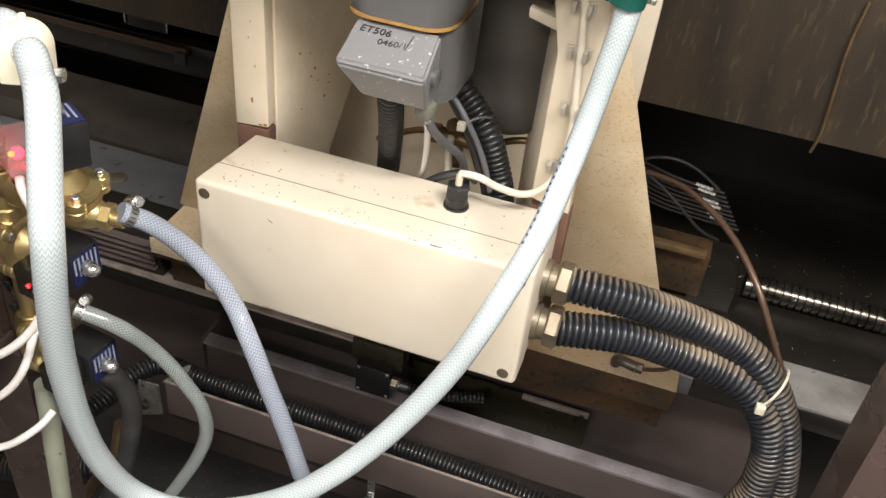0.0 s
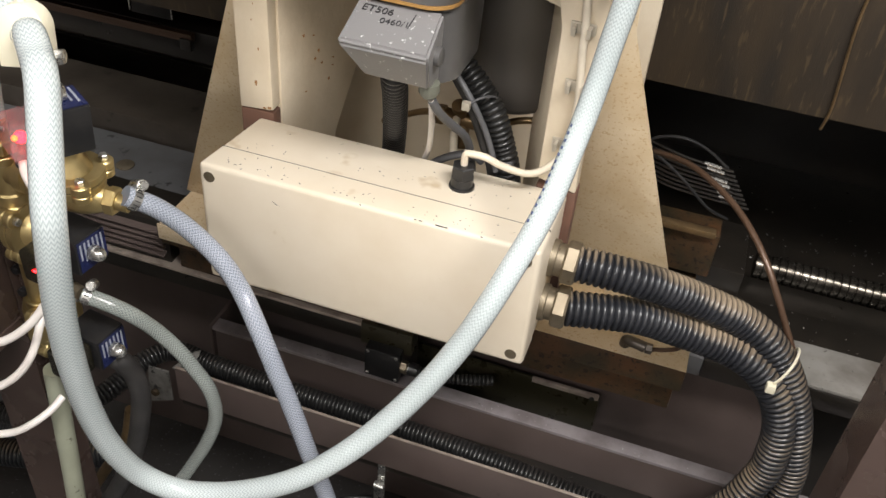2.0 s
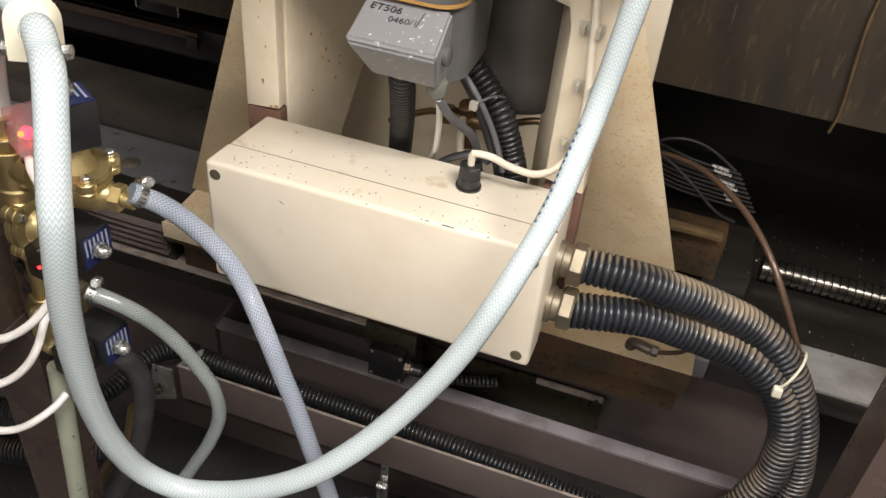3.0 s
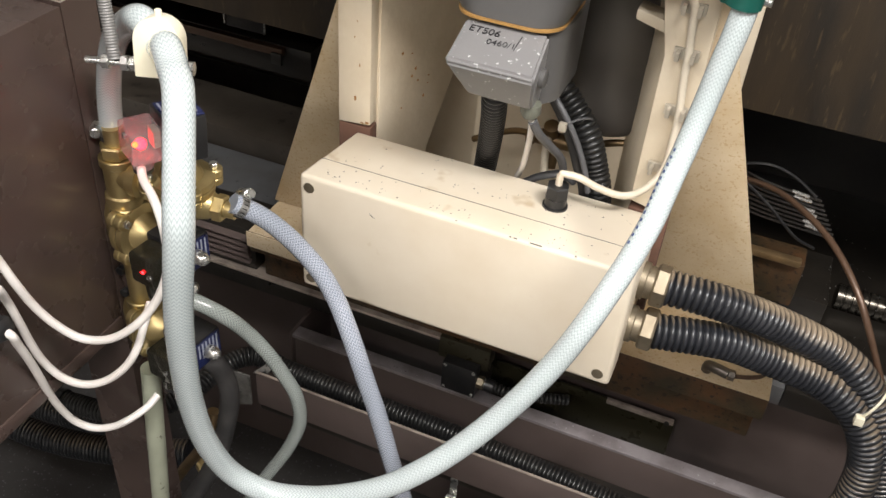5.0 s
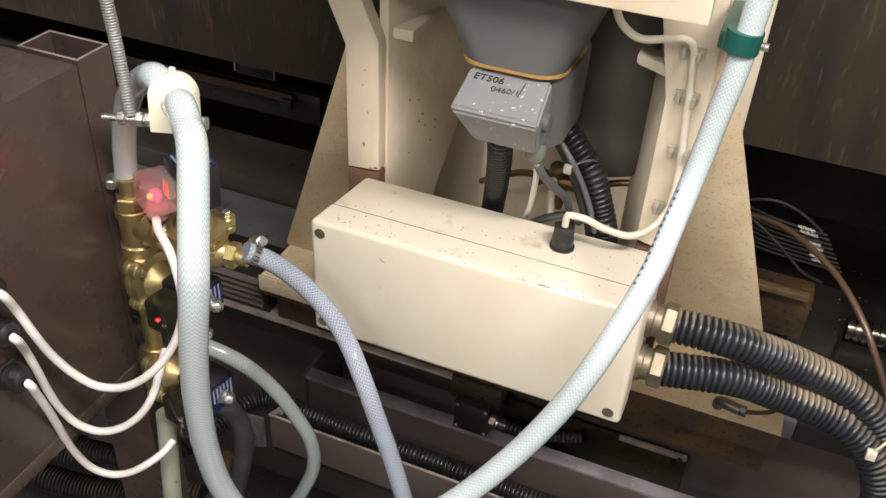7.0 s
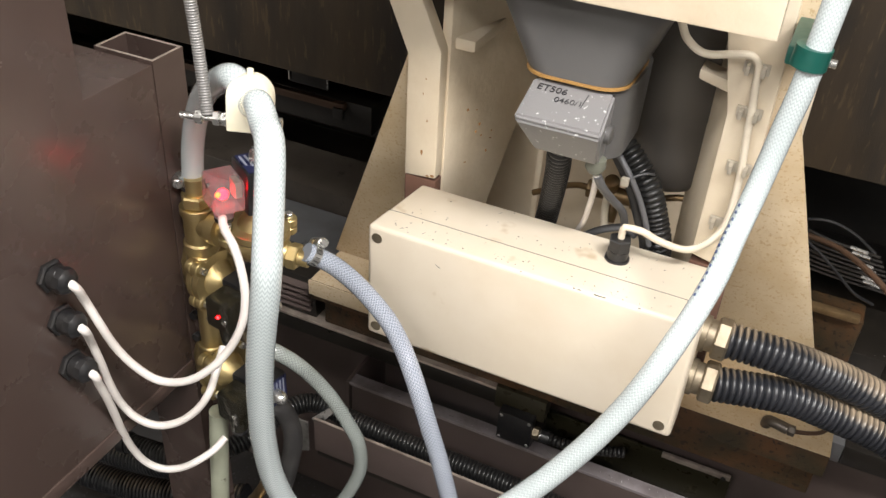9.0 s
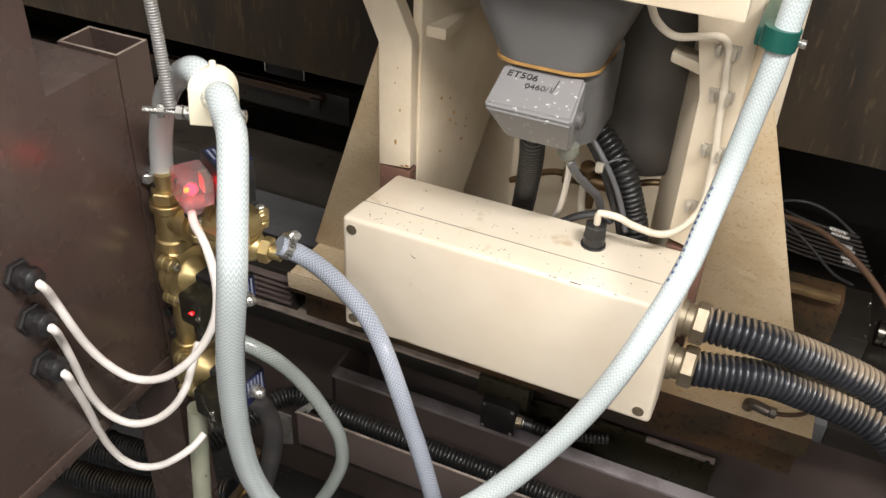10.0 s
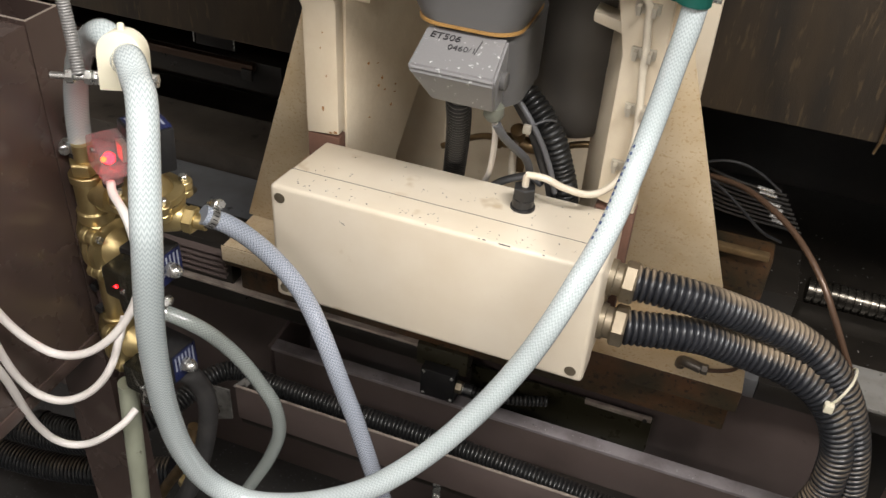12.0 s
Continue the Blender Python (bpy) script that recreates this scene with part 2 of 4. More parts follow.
GALV = material("galvanised_sheet", (0.34, 0.33, 0.31), 0.4, 0.7, (0.10, 0.095, 0.09), 0.8, 30.0, 200.0, 0.2, third=(0.02, 0.02, 0.02), spots=70.0, spot_at=0.60)
OILY_STEEL = material("dull_oily_steel", (0.11, 0.095, 0.08), 0.38, 0.6, (0.05, 0.04, 0.03), 0.8, 40.0, 200.0, 0.3)
HOSE = hose_material("braided_hose", (0.36, 0.415, 0.42), (0.57, 0.62, 0.625), 38, 0.0046, 0.15, 0.85)
HOSE_FINE = hose_material("fine_braided_hose", (0.16, 0.185, 0.225), (0.44, 0.47, 0.535), 28, 0.0044, 0.13)
HOSE_DULL = hose_material("dull_braided_hose", (0.13, 0.15, 0.14), (0.36, 0.39, 0.37), 26, 0.0042, 0.15)
CONDUIT = dusty("dusty_conduit", (0.013, 0.014, 0.017), (0.27, 0.21, 0.145), 0.32, 0.95)
CONDUIT_OILY = dusty("oily_conduit", (0.011, 0.011, 0.011), (0.045, 0.038, 0.033), 0.34, 0.6, 0.05)
CLEAR = clear_plastic("clear_connector_plastic", (0.66, 0.62, 0.62), 0.08, 0.80)
SMOKE = clear_plastic("smoked_connector_plastic", (0.020, 0.018, 0.012), 0.14, 0.14)
LED = glow("red_led", (1.0, 0.004, 0.010), 30.0)
LED_HOT = glow("orange_led_core", (1.0, 0.11, 0.012), 7.0)
LED_DIM = glow("small_red_led", (1.0, 0.006, 0.008), 30.0)
TUBE_LIGHT = glow("lamp_diffuser", (1.0, 0.95, 0.88), 3.0)


# ---- mesh helpers ----
def thing(name, place, label, category, group="", kind=""):
    ob = new(name)
    ob.empty_display_size = 0.02
    ob.location = place
    return tagged(ob, label, category, group, kind)


def part(name, bm, mat, parent=None, label="", smooth=True):
    """Links a bmesh as one mesh object, in world coordinates, under its thing or part."""
    me = bpy.data.meshes.new(name)
    bmesh.ops.recalc_face_normals(bm, faces=bm.faces)
    bm.to_mesh(me)
    bm.free()
    for mt in (mat if isinstance(mat, (list, tuple)) else [mat]):
        me.materials.append(mt)
    if smooth:
        me.shade_smooth()
        me.set_sharp_from_angle(angle=radians(38))
    ob = new(name, me)
    if parent is not None:
        ob.parent = parent
        if parent.type == "EMPTY":
            ob.matrix_parent_inverse = Matrix.Translation(-parent.location)
    if label:
        ob["label"] = label
    return ob


def alone(name, bm, mat, label, category, group="", kind="", smooth=True):
    return tagged(part(name, bm, mat, None, "", smooth), label, category, group, kind)


def block(x0, x1, y0, y1, z0, z1, bevel=0.0, seg=2, bm=None):
    tmp = bmesh.new()
    bmesh.ops.create_cube(tmp, size=1.0)
    for v in tmp.verts:
        v.co = Vector((x0 + (v.co.x + 0.5) * (x1 - x0), y0 + (v.co.y + 0.5) * (y1 - y0), z0 + (v.co.z + 0.5) * (z1 - z0)))
    if bevel:
        bmesh.ops.bevel(tmp, geom=tmp.edges[:], offset=bevel, segments=seg, affect="EDGES", profile=0.6)
    return tmp if bm is None else merge(bm, tmp)


def merge(bm, other):
    me = bpy.data.meshes.new("join")
    other.to_mesh(me)
    other.free()
    bm.from_mesh(me)
    bpy.data.meshes.remove(me)
    return bm


def axes(d):
    d = Vector(d).normalized()
    side = d.cross(Vector((0, 0, 1)))
    if side.length < 0.01:
        side = d.cross(Vector((0, 1, 0)))
    side.normalize()
    return d, side, side.cross(d).normalized()


def turned(p0, direction, profile, seg=24, bm=None, spin=0.0):
    """A solid of revolution about a line: profile is (distance along, radius) pairs."""
    bm = bm or bmesh.new()
    d, s, u = axes(direction)
    rings = []
    for a, r in profile:
        c = Vector(p0) + d * a
        rings.append([bm.verts.new(c + (s * math.cos(spin + 2 * math.pi * k / seg) + u * math.sin(spin + 2 * math.pi * k / seg)) * r) for k in range(seg)])
    for one, two in zip(rings, rings[1:]):
        for k in range(seg):
            bm.faces.new((one[k], one[(k + 1) % seg], two[(k + 1) % seg], two[k]))
    bm.faces.new(rings[0][::-1])
    bm.faces.new(rings[-1])
    return bm


def rod(p0, p1, r, seg=20, chamfer=0.0, bm=None, spin=0.0):
    length = (Vector(p1) - Vector(p0)).length
    c = chamfer
    prof = [(0, r - c), (c, r), (length - c, r), (length, r - c)] if c else [(0, r), (length, r)]
    return turned(p0, Vector(p1) - Vector(p0), prof, seg, bm, spin)


def hexnut(p0, p1, r, bm=None, spin=0.3):
    return rod(p0, p1, r, 6, r * 0.1, bm, spin)


def prism(points, thick, bevel=0.0):
    """A polygon of 3D points, given a thickness vector."""
    bm = bmesh.new()
    one = [bm.verts.new(p) for p in points]
    two = [bm.verts.new(Vector(p) + Vector(thick)) for p in points]
    bm.faces.new(one)
    bm.faces.new(two[::-1])
    n = len(points)
    for k in range(n):
        bm.faces.new((one[k], two[k], two[(k + 1) % n], one[(k + 1) % n]))
    bmesh.ops.recalc_face_normals(bm, faces=bm.faces)
    if bevel:
        bmesh.ops.bevel(bm, geom=bm.edges[:], offset=bevel, segments=2, affect="EDGES", profile=0.6)
    return bm


def spline(points, step):
    """Even samples along a smooth curve through the points."""
    pts = [Vector(p) for p in points]
    pts = [pts[0] * 2 - pts[1]] + pts + [pts[-1] * 2 - pts[-2]]
    fine = []
    for a, b, c, d in zip(pts, pts[1:], pts[2:], pts[3:]):
        for k in range(24):
            t = k / 24
            fine.append(0.5 * (2 * b + (c - a) * t + (2 * a - 5 * b + 4 * c - d) * t * t + (3 * b - a - 3 * c + d) * t ** 3))
    fine.append(pts[-2])
    for _ in range(4):
        fine = [fine[0]] + [(p + 2 * q + r) / 4 for p, q, r in zip(fine, fine[1:], fine[2:])] + [fine[-1]]
    run = [0.0]
    for p, q in zip(fine, fine[1:]):
        run.append(run[-1] + (q - p).length)
    out, k = [], 0
    count = max(2, int(run[-1] / step))
    for i in range(count + 1):
        s = run[-1] * i / count
        while k < len(run) - 2 and run[k + 1] < s:
            k += 1
        out.append(fine[k].lerp(fine[k + 1], (s - run[k]) / max(1e-9, run[k + 1] - run[k])))
    return out


def sweep(points, radius, step=0.005, seg=20, bm=None, ends=True):
    """A tube along a smooth curve; radius is a number or a function of the sample's index. Carries a run/turn map."""
    bm = bm or bmesh.new()
    uv = bm.loops.layers.uv.get("run") or bm.loops.layers.uv.new("run")
    path = spline(points, step)
    up, rings, run = None, [], 0.0
    for i, p in enumerate(path):
        d = (path[min(i + 1, len(path) - 1)] - path[max(i - 1, 0)]).normalized()
        if up is None:
            up = axes(d)[2]
        up = (up - d * up.dot(d)).normalized()
        s = d.cross(up)
        r = radius(i) if callable(radius) else radius
        if i:
            run += (p - path[i - 1]).length
        rings.append((run, [bm.verts.new(p + (s * math.cos(2 * math.pi * k / seg) + up * math.sin(2 * math.pi * k / seg)) * r) for k in range(seg)]))
    for (sa, one), (sb, two) in zip(rings, rings[1:]):
        for k in range(seg):
            f = bm.faces.new((one[k], two[k], two[(k + 1) % seg], one[(k + 1) % seg]))
            f.smooth = True
            for loop, co in zip(f.loops, ((sa, k / seg), (sb, k / seg), (sb, (k + 1) / seg), (sa, (k + 1) / seg))):
                loop[uv].uv = co
    if ends:
        bm.faces.new(rings[0][1][::-1])
        bm.faces.new(rings[-1][1])
    return bm


def ribbed(points, r, pitch=0.0074, depth=0.0032, seg=24):
    """Corrugated conduit: rounded ridges and narrow grooves."""
    shape = (0.0, 0.75, 1.0, 1.0, 0.75)
    return sweep(points, lambda i: r - depth + depth * shape[i % 5], pitch / 5, seg)


def coil_band(center, direction, r, width, bm=None, seg=28):
    """A thin ring band round a tube."""
    w = width / 2
    return turned(Vector(center) - axes(direction)[0] * w, direction, [(0, r - 0.0005), (0, r), (width, r), (width, r - 0.0005)], seg, bm)


def letters(name, text, size, m, mat, parent, depth=0.0003):
    cu = bpy.data.curves.new(name, "FONT")
    cu.body, cu.size, cu.extrude = text, size, depth
    tmp = bpy.data.objects.new(name, cu)
    scene.collection.objects.link(tmp)
    bpy.context.view_layer.update()
    me = bpy.data.meshes.new_from_object(tmp.evaluated_get(bpy.context.evaluated_depsgraph_get()))
    bpy.data.objects.remove(tmp)
    me.transform(m)
    bm = bmesh.new()
    bm.from_mesh(me)
    return part(name, bm, mat, parent, smooth=False)


# ---- room ----
def shell(name, bm, mat, label, category):
    return alone(name, bm, mat, label, category, kind="structure", smooth=False)


shell("floor", block(-3, 3.4, -3.2, 2.2, -0.1, 0), FLOOR, "dark oily concrete workshop floor", "floor")
# Ceiling and walls are unseen, added to enclose the room and bounce light.
shell("ceiling", block(-3, 3.4, -3.2, 2.2, 3.1, 3.2), ROOM, "pale workshop ceiling, unseen, added to close the room and bounce light", "ceiling")
shell("wall_west", block(-3.1, -3, -3.2, 2.2, 0, 3.1), ROOM, "pale workshop wall, unseen, added to close the room and bounce light", "wall")
shell("wall_east", block(3.4, 3.5, -3.2, 2.2, 0, 3.1), ROOM, "pale workshop wall, unseen, added to close the room and bounce light", "wall")
shell("wall_south", block(-3, 3.4, -3.3, -3.2, 0, 3.1), ROOM, "pale workshop wall, unseen, added to close the room and bounce light", "wall")
shell("wall_north", block(-3, 3.4, 2.2, 2.3, 0, 3.1), ROOM, "pale workshop wall, unseen, added to close the room and bounce light", "wall")
# Housings and glowing diffusers made up for these lamps, out of view.
for place, power, tone in LAMPS:
    x, y, z = place
    light = thing("unseen_ceiling_light", (x, y, 3.1), "long white ceiling light, unseen and added under the workshop ceiling", "ceiling light", "ceiling lights")
    bm = block(x - 0.64, x + 0.64, y - 0.15, y + 0.15, z + 0.045, 3.1, 0.01)
    part("housing", bm, WHITE, light)
    part("diffuser", block(x - 0.61, x + 0.61, y - 0.13, y + 0.13, z + 0.02, z + 0.045, 0.004), TUBE_LIGHT, light)

# machine guard: panels with the dark space behind them
shell("wall_guard_right", block(0.43, 1.9, 0.55, 0.575, 0.905, 1.45), PANEL, "brown streaky sheet-metal guard panel", "guard panel")
shell("wall_guard_left", block(-1.9, 0.10, 0.47, 0.495, 0.885, 1.45), PANEL, "brown streaky sheet-metal guard panel", "guard panel")
# One back wall split in two: left lighter, right darker, for its light level.
shell("wall_back_left", block(-1.9, 0.2, 1.15, 1.2, 0, 1.45), BROWN_OILY_LIT, "brown-black oily back wall of the machine, left part lightened for ambient light", "machine wall")
shell("wall_back", block(0.2005, 1.9, 1.15, 1.2, 0, 1.45), BLACK_OILY, "black oily back wall of the machine, right part coloured darker for shade", "machine wall")
# Unseen cover and ends, added to keep lamp light out of the void.
shell("wall_light_stop", block(-1.9, 1.9, 0.4955, 1.2, 1.4505, 1.48), BLACK_OILY, "unseen black cover added to keep light out of the machine", "machine wall")
shell("wall_end_left", block(-1.93, -1.9, 0.3, 1.2, 0, 1.45), BLACK_OILY, "black end wall, unseen and added to close the dark space", "machine wall")
shell("wall_end_right", block(1.9, 1.93, 0.3, 1.2, 0, 1.45), BLACK_OILY, "black end wall, unseen and added to close the dark space", "machine wall")

# ---- machine bed ----
bed = thing("machine_bed", (0.2, 0.4, 0), "dark steel machine bed with an oiled way", "machine bed")
part("bed_body", block(-1.9, 0.80, 0.34, 0.4595, 0, 0.585, 0.004), BROWN_DULL, bed)
# Right end set back and painted black to darken the void under the way.
part("bed_recess", block(0.8005, 1.9, 0.415, 0.4595, 0, 0.585, 0.004), BLACK_OILY, bed, "recess under the way, coloured black for the shaded void")
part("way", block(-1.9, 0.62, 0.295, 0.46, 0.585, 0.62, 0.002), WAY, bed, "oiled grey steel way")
# The same way continues in a black colour right of the bracket.
part("way", block(0.6205, 1.9, 0.295, 0.46, 0.585, 0.62, 0.002), BLACK_OILY, bed, "right stretch of the way, in a darker colour")
# Rear step and body split likewise, their two tones standing in for light.
part("rear_step", block(-1.9, 0.25, 0.465, 0.60, 0.5605, 0.66, 0.002), BROWN_OILY_LIT, bed)
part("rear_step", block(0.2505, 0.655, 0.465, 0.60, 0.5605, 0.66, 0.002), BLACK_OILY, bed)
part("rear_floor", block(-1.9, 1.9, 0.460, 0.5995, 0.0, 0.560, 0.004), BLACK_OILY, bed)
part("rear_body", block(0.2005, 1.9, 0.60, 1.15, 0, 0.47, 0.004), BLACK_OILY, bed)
part("rear_body", block(-1.9, 0.2, 0.60, 1.15, 0, 0.47, 0.004), BROWN_OILY_LIT, bed)
part("lip", block(-0.9, 0.128, 0.205, 0.290, 0.578, 0.583, 0.001), EDGE, bed, "thin pale edge of a wiper strip")
part("wiper_cover", block(-0.9, 0.130, 0.21, 0.292, 0.545, 0.577, 0.002), BLACK_OILY, bed)

# ---- machine bracket ----
CX = 0.197
bracket = thing("machine_bracket", (CX, 0.3, 0.62), "cream-painted cast bracket with rusty base on the machine bed", "machine bracket")
bm = block(-0.197, 0.591, 0.183, 0.325, 0.652, 0.69, 0.002)
for f in bm.faces:
    f.material_index = 0 if f.normal.z > 0.6 else 1
part("base_plate", bm, [CREAM_ROUGH, RUST], bracket, "cream top with rusty machined edge")
part("painted_edge", block(-0.199, -0.02, 0.1805, 0.1828, 0.662, 0.6895, 0.0005), CREAM_ROUGH, bracket, "dirty cream painted edge")
part("slide_block", block(-0.19, 0.585, 0.212, 0.45, 0.585, 0.6515, 0.003), RUST, bracket, "brown oily slide block")


def front_post(points):
    return prism(points, (0, 0.022, 0), 0.003)


part("front_post", front_post([(-0.013, 0.132, 0.962), (0.031, 0.132, 0.966), (0.030, 0.132, 1.137), (-0.06, 0.132, 1.33), (-0.105, 0.132, 1.33), (-0.014, 0.132, 1.127)]), CREAM, bracket)
part("front_post", front_post([(0.361, 0.132, 0.965), (0.407, 0.132, 0.955), (0.402, 0.132, 1.36), (0.335, 0.132, 1.36), (0.340, 0.132, 1.24), (0.361, 0.132, 1.145)]), CREAM, bracket)
part("post_foot", block(-0.013, 0.031, 0.1335, 0.16, 0.86, 0.9615, 0.002), RED_OXIDE, bracket, "red-brown primed foot of the post")
part("post_foot", block(0.361, 0.408, 0.1335, 0.16, 0.80, 0.9545, 0.002), RED_OXIDE, bracket, "red-brown primed foot of the post")
part("side_wing", prism([(-0.024, 0.152, 1.118), (0.0, 0.152, 1.118), (0.03, 0.272, 0.69), (-0.205, 0.272, 0.69)], (0.02, 0.03, 0.0), 0.003), CREAM_ROUGH, bracket)
part("side_wing", prism([(0.38, 0.14, 1.36), (0.425, 0.14, 1.36), (0.434, 0.152, 1.15), (0.566, 0.272, 0.69), (0.36, 0.272, 0.69), (0.38, 0.152, 1.15)], (-0.012, 0.03, 0.0), 0.003), CREAM_ROUGH, bracket)
part("inner_wall", prism([(0.034, 0.15, 0.69), (0.048, 0.20, 0.69), (0.062, 0.25, 0.885), (0.078, 0.32, 1.01), (0.090, 0.38, 1.08), (0.090, 0.38, 1.36), (0.034, 0.15, 1.36)], (-0.014, 0.004, 0), 0.002), CREAM, bracket)
part("inner_wall", prism([(0.362, 0.15, 0.69), (0.325, 0.25, 0.69), (0.325, 0.25, 1.36), (0.362, 0.15, 1.36)], (0.014, 0.004, 0), 0.002), CREAM, bracket)
part("back_web", block(-0.05, 0.44, 0.40, 0.42, 0.69, 1.4, 0.002), CREAM, bracket)
part("rib", prism([(0.098, 0.33, 0.69), (0.098, 0.40, 0.69), (0.098, 0.40, 1.06), (0.098, 0.35, 1.06)], (0.010, 0, 0), 0.002), CREAM, bracket)
part("shelf_lip", block(0.018, 0.062, 0.158, 0.30, 1.134, 1.149, 0.004), CREAM, bracket)
part("lug", prism([(0.322, 0.15, 1.168), (0.36, 0.15, 1.158), (0.36, 0.15, 1.172), (0.322, 0.15, 1.180)], (0, 0.03, 0), 0.003), CREAM, bracket)
part("top_plate", block(-0.03, 0.396, 0.034, 0.048, 1.264, 1.45, 0.003), CREAM, bracket)
part("top_slab", block(-0.03, 0.396, 0.0485, 0.40, 1.435, 1.45, 0.003), CREAM, bracket)

# ---- motor ----
motor = thing("motor", (0.21, 0.17, 1.10), "grey motor hanging in the cream bracket", "motor")


def tapered(x0, x1, y0, y1, z0, z1, dl, dr, bevel):
    bm = bmesh.new()
    low = [(x0, y0), (x1, y0), (x1, y1), (x0, y1)]
    top = [(x0 - dl, y0), (x1 + dr, y0), (x1 + dr, y1), (x0 - dl, y1)]
    one = [bm.verts.new((*p, z0)) for p in low]
    two = [bm.verts.new((*p, z1)) for p in top]
    bm.faces.new(one[::-1])
    bm.faces.new(two)
    for k in range(4):
        bm.faces.new((one[k], one[(k + 1) % 4], two[(k + 1) % 4], two[k]))
    if bevel:
        upright = [e for e in bm.edges if abs(e.verts[0].co.z - e.verts[1].co.z) > 0.003]
        bmesh.ops.bevel(bm, geom=upright, offset=bevel, segments=6, affect="EDGES", profile=0.5)
    return bm


part("housing", tapered(0.151, 0.264, 0.066, 0.190, 1.1705, 1.42, 0.13, 0.10, 0.030), GREY, motor)
part("gasket", tapered(0.1500, 0.2650, 0.0650, 0.1910, 1.1670, 1.1702, 0, 0, 0.030), GASKET, motor, "amber gasket line")
part("end_cap", tapered(0.165, 0.266, 0.0755, 0.205, 1.082, 1.1667, 0.002, 0.002, 0.035), GREY, motor)
bell = turned((0.288, 0.275, 0.985), (0, 0, 1), [(0, 0.056), (0.012, 0.066), (0.05, 0.069), (0.10, 0.069), (0.103, 0.071), (0.43, 0.071)], 40)
part("bell_housing", bell, DARK_GREY, motor, "dark grey round bell housing")
tb = bmesh.new()
top = [(0.168, 0.013, 1.145), (0.260, 0.013, 1.145), (0.254, 0.074, 1.164), (0.166, 0.074, 1.163)]
low = [(0.185, 0.040, 1.097), (0.255, 0.040, 1.096), (0.252, 0.080, 1.088), (0.182, 0.080, 1.090)]
rim = [(0.168, 0.012, 1.139), (0.261, 0.012, 1.139), (0.255, 0.075, 1.153), (0.165, 0.075, 1.152)]
rings = [[tb.verts.new(p) for p in r] for r in (low, rim, top)]
tb.faces.new(rings[0])
tb.faces.new(rings[2][::-1])
for one, two in zip(rings, rings[1:]):
    for k in range(4):
        tb.faces.new((one[k], one[(k + 1) % 4], two[(k + 1) % 4], two[k]))
bmesh.ops.recalc_face_normals(tb, faces=tb.faces)
bmesh.ops.bevel(tb, geom=tb.edges[:], offset=0.0025, segments=2, affect="EDGES")
terminal = part("terminal_box", tb, GREY_CHIPPED, motor, "chipped grey terminal box with marker writing")
slope = math.degrees(math.atan2(0.0185, 0.061))
letters("writing", "ET506", 0.0130, pose(0.174, 0.0560, 1.1583, slope, 0, -2), INK, terminal)
letters("writing", "0460/1", 0.0110, pose(0.198, 0.0430, 1.1543, slope, 0, 3), INK, terminal)
part("stroke", block(-0.0004, 0.0004, -0.010, 0.012, 0, 0.0006), INK, terminal).matrix_basis = pose(0.2285, 0.052, 1.1569, slope, 0, -4)
for k in range(7):
    part("engraved_bar", block(0.206 + k * 0.0052, 0.2095 + k * 0.0052, 0.0365, 0.0385, 1.1035, 1.105), GREY_INK, terminal)
part("plug_screw", turned((0.2575, 0.048, 1.130), (1, 0, 0), [(0, 0.010), (0.005, 0.010), (0.006, 0.008)], 20), GREY, terminal)
part("gland", turned((0.250, 0.055, 1.096), (0.05, 0, -1), [(0, 0.011), (0.010, 0.011), (0.016, 0.007)], 18), OLIVE, terminal)

# ---- junction box ----
box = thing("junction_box", (0.2, 0.065, 0.80), "cream metal junction box with screwed lid on the bracket", "junction box")
def slanted(bm, edge, width):
    """Round the chosen edges; the box stands a little out of square, falling towards its back."""
    chosen = [e for e in bm.edges if edge((e.verts[0].co + e.verts[1].co) / 2)]
    if chosen:
        bmesh.ops.bevel(bm, geom=chosen, offset=width, segments=3, affect="EDGES", profile=0.5)
    for v in bm.verts:
        v.co.z -= 0.080 * v.co.y
        v.co.x += 0.045 * v.co.y * (1 - v.co.x / 0.4)
    return bm


part("body", slanted(block(0.008, 0.399, 0.0474, 0.131, 0.803, 0.9652), lambda m: m.y > 0.05, 0.004), CREAM_BOX, box)
lid = part("lid", slanted(block(0.006, 0.40, 0.0, 0.0456, 0.80, 0.9654), lambda m: m.y < 0.04, 0.006), CREAM_BOX, box)
part("gasket", slanted(block(0.0085, 0.3985, 0.0457, 0.0473, 0.806, 0.9650), lambda m: False, 0), BLACK, box, "thin dark seam under the lid")
for x, z in ((0.019, 0.949), (0.385, 0.949), (0.019, 0.815), (0.385, 0.815)):
    bm = turned((x, -0.0006, z), (0, 1, 0), [(0, 0.0068), (0.0012, 0.0068)], 20)
    part("screw_recess", bm, NICKEL, lid, "round grey screw")
part("mount_tab", block(0.388, 0.397, 0.10, 0.128, 0.785, 0.806, 0.002), CREAM_BOX, box)
gl = part("cable_gland", turned((0.286, 0.088, 0.9575), (0, 0, 1), [(0, 0.0145), (0.004, 0.0145), (0.0045, 0.0125), (0.015, 0.0125)], 24), BLACK, box, "black plastic cable gland")
part("gland_nut", hexnut((0.286, 0.088, 0.9715), (0.286, 0.088, 0.988), 0.0135), BLACK, gl)
rnd = random.Random(4)
bm = bmesh.new()
for _ in range(110):
    x, y = rnd.uniform(0.016, 0.39), rnd.choice((rnd.uniform(0.05, 0.126), rnd.gauss(0.012, 0.006), rnd.uniform(0.01, 0.043)))
    r = rnd.choice((0.0005, 0.0007, 0.0010))
